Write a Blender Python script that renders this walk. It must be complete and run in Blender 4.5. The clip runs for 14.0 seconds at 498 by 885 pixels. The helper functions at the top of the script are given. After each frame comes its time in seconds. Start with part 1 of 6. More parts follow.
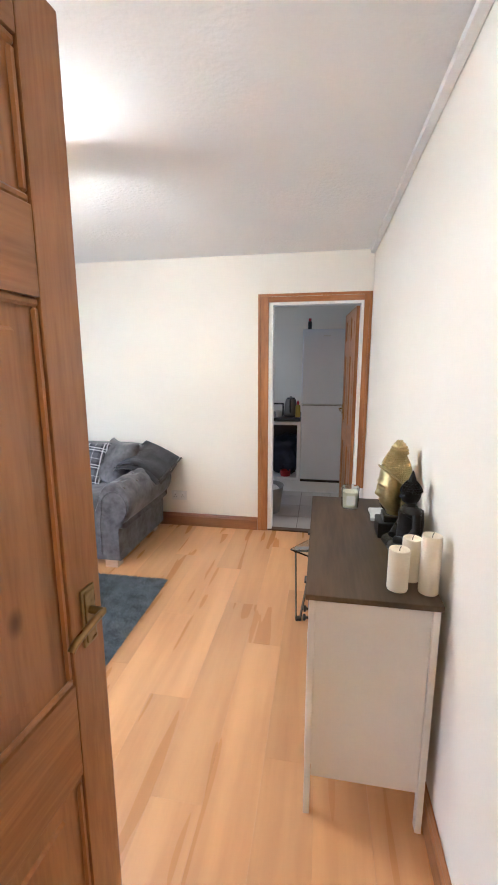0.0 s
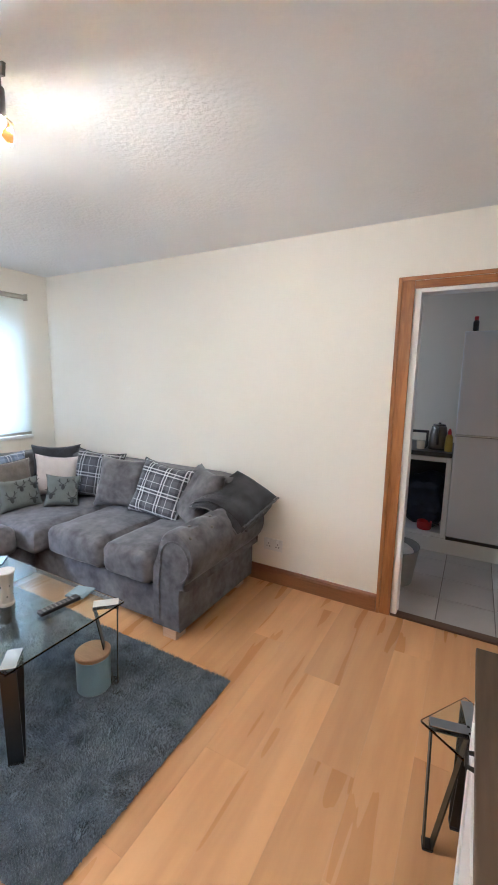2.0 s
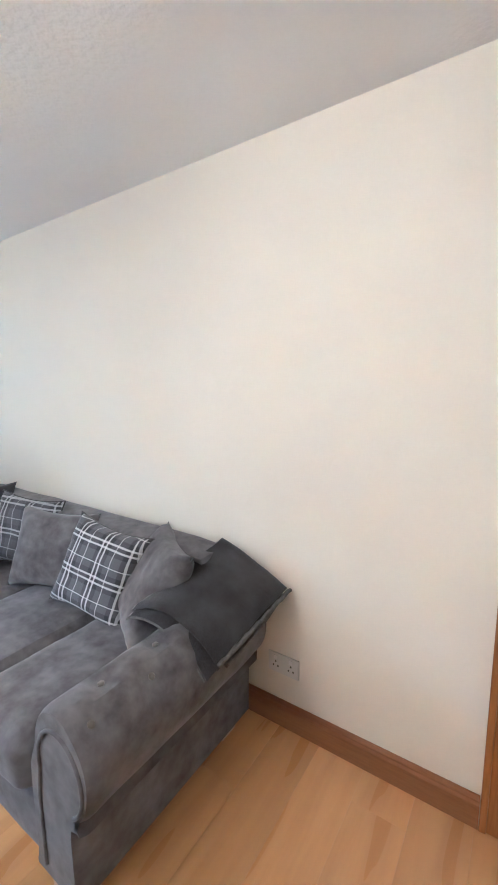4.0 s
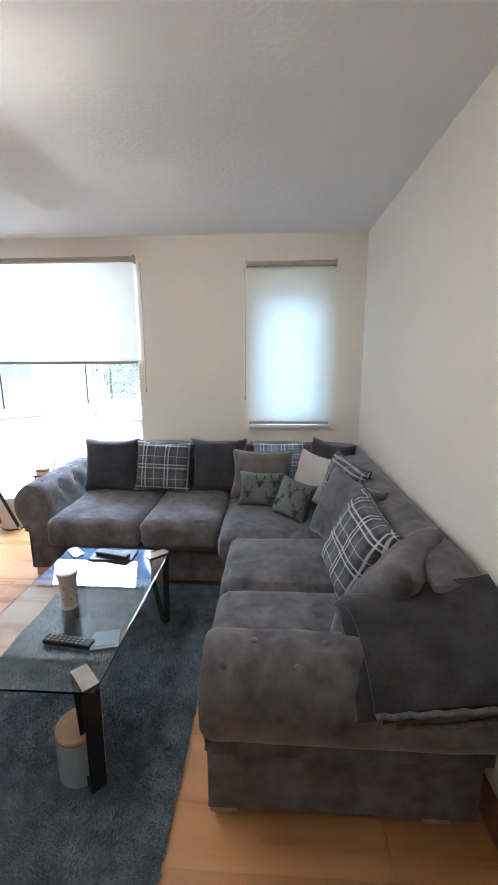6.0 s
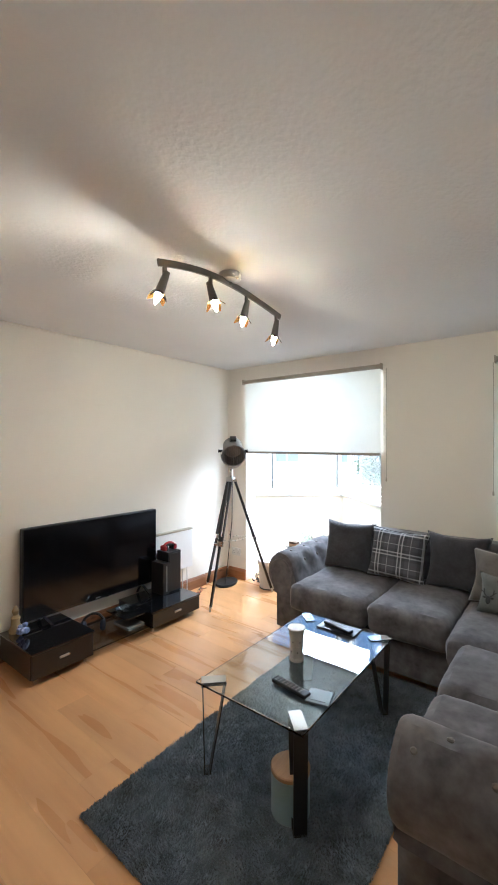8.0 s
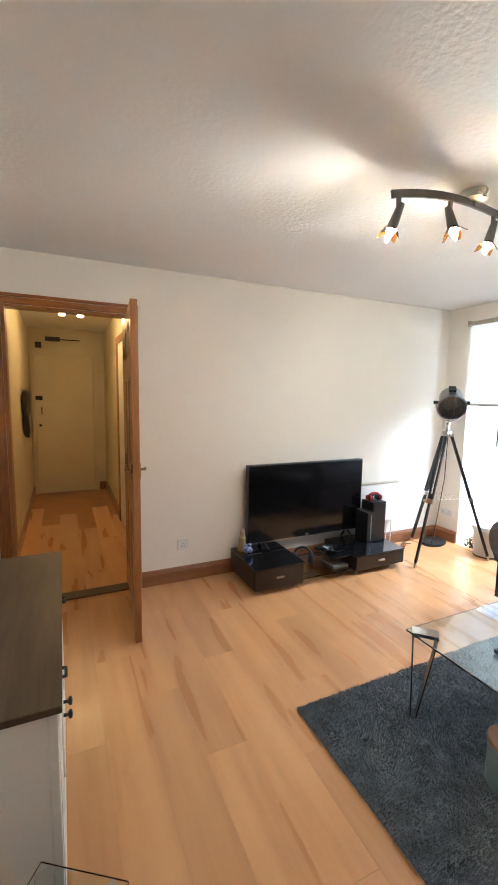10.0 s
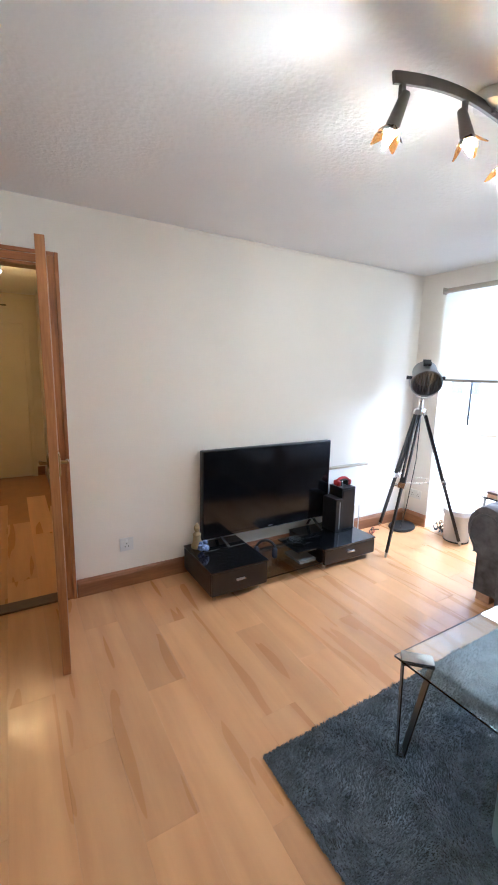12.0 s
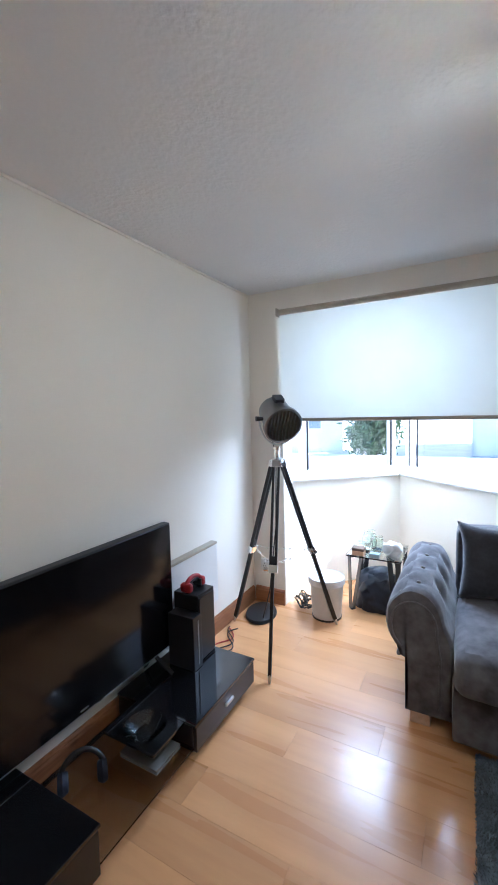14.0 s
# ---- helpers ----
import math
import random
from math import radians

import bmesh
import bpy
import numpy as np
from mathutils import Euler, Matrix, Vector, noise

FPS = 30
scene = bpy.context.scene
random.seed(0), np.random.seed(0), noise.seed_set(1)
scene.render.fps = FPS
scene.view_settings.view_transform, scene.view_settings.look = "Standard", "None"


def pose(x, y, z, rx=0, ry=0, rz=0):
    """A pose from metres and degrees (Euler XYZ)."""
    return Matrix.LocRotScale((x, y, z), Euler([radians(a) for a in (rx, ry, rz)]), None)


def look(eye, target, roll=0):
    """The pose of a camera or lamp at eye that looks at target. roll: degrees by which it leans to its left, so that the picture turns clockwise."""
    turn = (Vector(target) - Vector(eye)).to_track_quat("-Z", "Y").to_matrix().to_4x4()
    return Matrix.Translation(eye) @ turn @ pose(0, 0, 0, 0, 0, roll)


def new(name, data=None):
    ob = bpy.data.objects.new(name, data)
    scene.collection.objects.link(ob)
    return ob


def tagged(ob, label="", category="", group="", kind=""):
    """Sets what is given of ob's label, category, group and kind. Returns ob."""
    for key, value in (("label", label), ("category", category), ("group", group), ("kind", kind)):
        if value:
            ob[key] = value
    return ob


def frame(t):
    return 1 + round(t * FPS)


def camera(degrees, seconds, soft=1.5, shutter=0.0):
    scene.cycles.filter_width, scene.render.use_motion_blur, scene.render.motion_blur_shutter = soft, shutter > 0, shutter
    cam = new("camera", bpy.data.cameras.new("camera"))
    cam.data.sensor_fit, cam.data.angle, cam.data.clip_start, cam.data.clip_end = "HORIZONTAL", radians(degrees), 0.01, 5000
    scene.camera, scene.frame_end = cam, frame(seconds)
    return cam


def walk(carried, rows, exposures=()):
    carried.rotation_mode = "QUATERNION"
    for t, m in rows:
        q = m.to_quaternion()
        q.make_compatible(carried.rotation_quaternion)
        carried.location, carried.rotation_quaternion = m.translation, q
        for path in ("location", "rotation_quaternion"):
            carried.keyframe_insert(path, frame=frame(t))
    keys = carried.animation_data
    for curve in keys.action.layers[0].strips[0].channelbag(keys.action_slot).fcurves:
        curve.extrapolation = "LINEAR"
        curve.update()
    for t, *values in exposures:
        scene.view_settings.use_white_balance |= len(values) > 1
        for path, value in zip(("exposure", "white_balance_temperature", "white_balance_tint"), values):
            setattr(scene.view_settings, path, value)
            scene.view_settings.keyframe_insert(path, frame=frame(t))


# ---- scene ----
cam = camera(62.9, 14.0, soft=1.8)
PATH = [
    (0, (-0.385, 0.074, 1.479), (-0.725, 2.01, 1.11), -0.1),
    (0.5, (-0.405, 0.341, 1.486), (-0.682, 2.288, 1.12), 0.8),
    (1, (-0.44, 0.592, 1.494), (-0.843, 2.519, 1.141), 0.6),
    (1.4, (-0.477, 0.743, 1.48), (-1.1, 2.613, 1.139), 0.9),
    (1.5, (-0.459, 0.803, 1.483), (-1.174, 2.642, 1.157), 0.5),
    (2, (-0.469, 1.025, 1.487), (-1.427, 2.752, 1.171), 1.0),
    (2.2, (-0.512, 1.112, 1.479), (-1.462, 2.845, 1.174), 0.7),
    (4.5, (-0.943, 2.505, 1.495), (-2.215, 4.019, 1.197), -2.2),
    (5, (-0.96, 2.754, 1.487), (-2.752, 3.578, 1.159), 0.9),
    (5.5, (-0.901, 2.832, 1.454), (-2.855, 3.049, 1.087), 0.7),
    (6, (-0.78, 2.867, 1.455), (-2.736, 2.757, 1.051), -0.2),
    (6.5, (-0.675, 2.94, 1.467), (-2.615, 2.571, 1.154), -1.2),
    (7, (-0.605, 3.039, 1.501), (-2.5, 2.414, 1.37), -0.9),
    (7.5, (-0.562, 3.092, 1.507), (-2.335, 2.167, 1.488), -0.6),
    (8, (-0.524, 3.096, 1.507), (-2.098, 1.862, 1.519), 0.1),
    (8.5, (-0.487, 3.09, 1.508), (-1.802, 1.583, 1.499), 0.6),
    (9, (-0.454, 3.071, 1.492), (-1.499, 1.367, 1.439), 1.2),
    (9.2, (-0.432, 3.065, 1.492), (-1.37, 1.3, 1.408), 1.4),
    (11.3, (-0.462, 2.951, 1.484), (-1.262, 1.161, 1.088), 1.5),
    (11.5, (-0.534, 2.885, 1.449), (-1.395, 1.118, 1.078), 1.4),
    (12, (-0.658, 2.653, 1.473), (-1.657, 0.956, 1.126), 1.2),
    (12.5, (-0.826, 2.42, 1.457), (-1.926, 0.779, 1.144), 0.8),
    (13, (-1.019, 2.123, 1.455), (-2.215, 0.546, 1.17), 0.5),
    (13.5, (-1.111, 1.755, 1.488), (-2.58, 0.415, 1.274), -0.9),
    (14, (-1.296, 1.502, 1.486), (-3.046, 0.546, 1.339), -1.4),
]
walk(cam, [(t, look(eye, target, roll)) for t, eye, target, roll in PATH],
     exposures=[
         (0.0, 4.78, 4810, 9),
         (1.0, 4.73, 4760, 9),
         (1.5, 4.68, 4860, 9),
         (2.2, 4.33, 4890, 9),
         (4.5, 4.53, 4860, 10),
         (5.0, 4.38, 4890, 10),
         (5.5, 4.16, 4910, 10),
         (6.0, 3.73, 5010, 10),
         (7.5, 3.48, 5170, 8),
         (9.0, 3.78, 5350, 7),
         (11.5, 4.0, 4850, 9),
         (13.0, 3.5, 4640, 9),
         (14.0, 3.05, 4690, 9),
     ])

# ---- world and sun ----
SUN_TRAVEL = Vector((0.246, -0.423, -0.53)).normalized()
world = bpy.data.worlds.new("sky")
scene.world = world
world.use_nodes = True
wn = world.node_tree
sky = wn.nodes.new("ShaderNodeTexSky")
sky.sky_type = 'NISHITA'
sky.sun_disc = False
sky.sun_elevation = math.asin(-SUN_TRAVEL.z)
sky.sun_rotation = math.atan2(-SUN_TRAVEL.x, -SUN_TRAVEL.y)
wn.links.new(sky.outputs[0], wn.nodes["Background"].inputs[0])
wn.nodes["Background"].inputs[1].default_value = 0.045
sun_data = bpy.data.lights.new("sun", 'SUN')
sun_data.energy, sun_data.angle, sun_data.color = 3.0, radians(0.5), (1.0, 0.95, 0.88)
sun = new("sun", sun_data)
sun.matrix_world = look((-20, 12, 30), Vector((-20, 12, 30)) + SUN_TRAVEL)

# lamps added for daylight: in the window openings behind the lowered blinds, and a fill at an unseen kitchen hole
for nm, x, y, z, sx, sy, tilt, watts, tone in (
        ("bay_daylight", -4.62, 0.98, 1.80, 0.60, 0.90, -65, 6.4, (0.93, 0.97, 1.0)),
        ("narrow_daylight", -4.17, 3.01, 1.40, 0.92, 0.37, -90, 1.15, (0.58, 0.80, 1.0)),
        ("kitchen_fill", -2.21, 4.575, 1.37, 0.13, 0.24, -90, 0.19, (1.0, 0.96, 0.90))):
    ld = bpy.data.lights.new(nm, 'AREA')
    ld.shape, ld.size, ld.size_y, ld.energy, ld.color = 'RECTANGLE', sx, sy, watts, tone
    lo = new(nm, ld)
    lo.matrix_world = Matrix.Translation((x, y, z)) @ Euler((0, radians(tilt), 0)).to_matrix().to_4x4()

# ---- room numbers ----
XW, D, H = -4.082, 3.575, 2.372      # window wall, sofa wall, ceiling
T = 0.11                             # wall thickness


# ---- materials ----
def shader(name, base, rough=0.6, metal=0.0, vary=0.12, scale=6.0, fine=120.0, bump=0.0, bump_scale=200.0,
           rnd=0.0, sheen=0.0, spec=0.5, stretch=(1, 1, 1), emit=0.0, emit_col=None, coat=0.0, tint=None, rough_vary=0.1, depth=0.004, patchy=0.0):
    """Principled surface with two scales of tone variation and optional relief."""
    m = bpy.data.materials.new(name)
    m.use_nodes = True
    t = m.node_tree
    p = t.nodes["Principled BSDF"]
    tc = t.nodes.new("ShaderNodeTexCoord")
    mp = t.nodes.new("ShaderNodeMapping")
    mp.inputs["Scale"].default_value = stretch
    t.links.new(tc.outputs["Object"], mp.inputs[0])
    n1 = t.nodes.new("ShaderNodeTexNoise")
    n1.inputs["Scale"].default_value, n1.inputs["Detail"].default_value = scale, 5
    n2 = t.nodes.new("ShaderNodeTexNoise")
    n2.inputs["Scale"].default_value, n2.inputs["Detail"].default_value = fine, 3
    for n in (n1, n2):
        t.links.new(mp.outputs[0], n.inputs["Vector"])
    add = t.nodes.new("ShaderNodeMath"); add.operation = 'ADD'
    half = t.nodes.new("ShaderNodeMath"); half.operation = 'MULTIPLY'; half.inputs[1].default_value = 0.5
    t.links.new(n2.outputs["Fac"], half.inputs[0])
    t.links.new(n1.outputs["Fac"], add.inputs[0])
    t.links.new(half.outputs[0], add.inputs[1])
    rng = t.nodes.new("ShaderNodeMapRange")
    rng.inputs["From Min"].default_value, rng.inputs["From Max"].default_value = 0.45, 1.05
    t.links.new(add.outputs[0], rng.inputs["Value"])
    mix = t.nodes.new("ShaderNodeMix"); mix.data_type = 'RGBA'
    lo = [max(0, c * (1 - vary)) for c in base]
    hi = [min(1, c * (1 + vary)) for c in (tint or base)]
    mix.inputs[6].default_value, mix.inputs[7].default_value = (*lo, 1), (*hi, 1)
    t.links.new(rng.outputs[0], mix.inputs[0])
    col = mix.outputs[2]
    if rnd:
        oi = t.nodes.new("ShaderNodeObjectInfo")
        hsv = t.nodes.new("ShaderNodeHueSaturation")
        mr = t.nodes.new("ShaderNodeMapRange")
        mr.inputs["To Min"].default_value, mr.inputs["To Max"].default_value = 1 - rnd, 1 + rnd
        t.links.new(oi.outputs["Random"], mr.inputs["Value"])
        t.links.new(mr.outputs[0], hsv.inputs["Value"])
        t.links.new(col, hsv.inputs["Color"])
        col = hsv.outputs[0]
        off = t.nodes.new("ShaderNodeVectorMath"); off.operation = 'MULTIPLY_ADD'
        sc = t.nodes.new("ShaderNodeCombineXYZ")
        t.links.new(oi.outputs["Random"], sc.inputs[0]); t.links.new(oi.outputs["Random"], sc.inputs[1])
        off.inputs[1].default_value = (37, 53, 0)
        t.links.new(sc.outputs[0], off.inputs[0]); t.links.new(tc.outputs["Object"], off.inputs[2])
        t.links.new(off.outputs[0], mp.inputs[0])
    t.links.new(col, p.inputs["Base Color"])
    rr = t.nodes.new("ShaderNodeMapRange")
    rr.inputs["To Min"].default_value, rr.inputs["To Max"].default_value = max(0.02, rough - rough_vary * rough), min(1, rough + rough_vary * rough)
    t.links.new(n1.outputs["Fac"], rr.inputs["Value"])
    t.links.new(rr.outputs[0], p.inputs["Roughness"])
    p.inputs["Metallic"].default_value = metal
    p.inputs["Specular IOR Level"].default_value = spec
    if sheen:
        p.inputs["Sheen Weight"].default_value, p.inputs["Sheen Roughness"].default_value = sheen, 0.4
    if coat:
        p.inputs["Coat Weight"].default_value, p.inputs["Coat Roughness"].default_value = coat, 0.08
    if emit:
        p.inputs["Emission Color"].default_value = (*(emit_col or base), 1)
        p.inputs["Emission Strength"].default_value = emit
    if bump:
        nb = t.nodes.new("ShaderNodeTexNoise")
        nb.inputs["Scale"].default_value, nb.inputs["Detail"].default_value = bump_scale, 4
        t.links.new(mp.outputs[0], nb.inputs["Vector"])
        b = t.nodes.new("ShaderNodeBump")
        b.inputs["Strength"].default_value, b.inputs["Distance"].default_value = min(1, bump), depth
        height = nb.outputs["Fac"]
        if patchy:
            pn = t.nodes.new("ShaderNodeTexNoise")
            pn.inputs["Scale"].default_value, pn.inputs["Detail"].default_value = patchy, 2
            t.links.new(mp.outputs[0], pn.inputs["Vector"])
            pr = t.nodes.new("ShaderNodeMapRange")
            pr.inputs["From Min"].default_value, pr.inputs["From Max"].default_value = 0.40, 0.62
            pr.inputs["To Min"].default_value = 0.12
            t.links.new(pn.outputs["Fac"], pr.inputs["Value"])
            pm = t.nodes.new("ShaderNodeMath"); pm.operation = 'MULTIPLY'
            t.links.new(height, pm.inputs[0]); t.links.new(pr.outputs[0], pm.inputs[1])
            height = pm.outputs[0]
        t.links.new(height, b.inputs["Height"])
        t.links.new(b.outputs[0], p.inputs["Normal"])
    return m


def wood(name, light, dark, scale=9.0, axis=2, rough=0.45, knots=0.0, rnd=0.0, coat=0.0, bump=0.15, grain=0.5, spread=0.3, detail=5, twist=0.6):
    """Grained wood: noise drawn out along one axis, with optional dark knots."""
    m = shader(name, light, rough, rnd=rnd, coat=coat)
    t = m.node_tree
    p = t.nodes["Principled BSDF"]
    mix = [n for n in t.nodes if n.bl_idname == "ShaderNodeMix"][0]
    mp = [n for n in t.nodes if n.bl_idname == "ShaderNodeMapping"][0]
    st = [scale, scale, scale]
    st[axis] = scale * 0.09
    mp.inputs["Scale"].default_value = st
    n1, n2 = [n for n in t.nodes if n.bl_idname == "ShaderNodeTexNoise"]
    n1.inputs["Scale"].default_value, n1.inputs["Distortion"].default_value, n1.inputs["Detail"].default_value = 1.6, twist, detail
    n2.inputs["Scale"].default_value = 14
    half = [n for n in t.nodes if n.bl_idname == "ShaderNodeMath" and n.operation == 'MULTIPLY'][0]
    half.inputs[1].default_value = grain
    rg = [n for n in t.nodes if n.bl_idname == "ShaderNodeMapRange"][0]
    rg.interpolation_type = 'SMOOTHSTEP'
    rg.inputs["From Min"].default_value, rg.inputs["From Max"].default_value = 0.5 - spread + 0.5 * grain, 0.5 + spread + 0.5 * grain
    mix.inputs[6].default_value, mix.inputs[7].default_value = (*dark, 1), (*light, 1)
    if knots:
        tc = [n for n in t.nodes if n.bl_idname == "ShaderNodeTexCoord"][0]
        vo = t.nodes.new("ShaderNodeTexVoronoi")
        vo.inputs["Scale"].default_value = 3.4
        kmap = t.nodes.new("ShaderNodeMapping")
        ks = [1.3, 1.3, 1.3]
        ks[axis] = 0.75
        kmap.inputs["Scale"].default_value = ks
        t.links.new(tc.outputs["Object"], kmap.inputs[0])
        t.links.new(kmap.outputs[0], vo.inputs["Vector"])
        kr = t.nodes.new("ShaderNodeMapRange")
        kr.inputs["From Min"].default_value, kr.inputs["From Max"].default_value = 0.03, 0.075
        kr.inputs["To Min"].default_value, kr.inputs["To Max"].default_value = knots, 0.0
        t.links.new(vo.outputs["Distance"], kr.inputs["Value"])
        km = t.nodes.new("ShaderNodeMix"); km.data_type = 'RGBA'
        src = p.inputs["Base Color"].links[0].from_socket
        t.links.new(kr.outputs[0], km.inputs[0])
        t.links.new(src, km.inputs[6])
        km.inputs[7].default_value = (dark[0] * .35, dark[1] * .28, dark[2] * .25, 1)
        t.links.new(km.outputs[2], p.inputs["Base Color"])
    if bump:
        b = t.nodes.new("ShaderNodeBump")
        b.inputs["Strength"].default_value, b.inputs["Distance"].default_value = bump, 0.001
        t.links.new(n2.outputs["Fac"], b.inputs["Height"])
        t.links.new(b.outputs[0], p.inputs["Normal"])
    return m


def glass(name, tint=(0.93, 0.98, 0.96), rough=0.0, ior=1.5):
    m = bpy.data.materials.new(name)
    m.use_nodes = True
    p = m.node_tree.nodes["Principled BSDF"]
    p.inputs["Base Color"].default_value = (*tint, 1)
    p.inputs["Transmission Weight"].default_value = 1
    p.inputs["Roughness"].default_value, p.inputs["IOR"].default_value = rough, ior
    return m


def blind_cloth(name):
    m = shader(name, (0.8, 0.775, 0.66), 0.9, vary=0.03, fine=400, bump=0.2, bump_scale=900)
    t = m.node_tree
    tr = t.nodes.new("ShaderNodeBsdfTranslucent")
    tr.inputs[0].default_value = (0.78, 0.80, 0.76, 1)
    mx = t.nodes.new("ShaderNodeMixShader")
    mx.inputs[0].default_value = 0.10
    t.links.new(t.nodes["Principled BSDF"].outputs[0], mx.inputs[1])
    t.links.new(tr.outputs[0], mx.inputs[2])
    t.links.new(mx.outputs[0], t.nodes["Material Output"].inputs[0])
    return m


def plaid_cloth(name, base, dark, line, period=0.165):
    """Woven check in the local x and z of the cushion."""
    m = shader(name, base, 0.9, vary=0.1, fine=300, bump=0.4, bump_scale=600, sheen=0.2)
    t = m.node_tree
    p = t.nodes["Principled BSDF"]
    tc = [n for n in t.nodes if n.bl_idname == "ShaderNodeTexCoord"][0]
    sx = t.nodes.new("ShaderNodeSeparateXYZ")
    t.links.new(tc.outputs["Object"], sx.inputs[0])

    def band(sock, centre, half):
        d = t.nodes.new("ShaderNodeMath"); d.operation = 'MULTIPLY_ADD'
        d.inputs[1].default_value, d.inputs[2].default_value = 1 / period, 10.25
        t.links.new(sock, d.inputs[0])
        f = t.nodes.new("ShaderNodeMath"); f.operation = 'FRACT'
        t.links.new(d.outputs[0], f.inputs[0])
        a = t.nodes.new("ShaderNodeMath"); a.operation = 'COMPARE'
        a.inputs[1].default_value, a.inputs[2].default_value = centre, half
        t.links.new(f.outputs[0], a.inputs[0])
        return a.outputs[0]

    def summed(socks, op='MAXIMUM'):
        out = socks[0]
        for q in socks[1:]:
            n = t.nodes.new("ShaderNodeMath"); n.operation = op
            t.links.new(out, n.inputs[0]); t.links.new(q, n.inputs[1])
            out = n.outputs[0]
        return out

    src = p.inputs["Base Color"].links[0].from_socket
    for colour, bands, amount in ((dark, ((0.48, 0.24),), 0.7), (line, ((0.40, 0.028), (0.55, 0.028), (0.92, 0.012)), 0.95)):
        fx = summed([band(sx.outputs[0], c, h) for c, h in bands])
        fz = summed([band(sx.outputs[2], c, h) for c, h in bands])
        both = summed([fx, fz], 'ADD')
        k = t.nodes.new("ShaderNodeMath"); k.operation = 'MULTIPLY'; k.use_clamp = True
        k.inputs[1].default_value = amount * 0.75
        t.links.new(both, k.inputs[0])
        mx = t.nodes.new("ShaderNodeMix"); mx.data_type = 'RGBA'
        t.links.new(k.outputs[0], mx.inputs[0])
        t.links.new(src, mx.inputs[6])
        mx.inputs[7].default_value = (*colour, 1)
        src = mx.outputs[2]
    t.links.new(src, p.inputs["Base Color"])
    return m


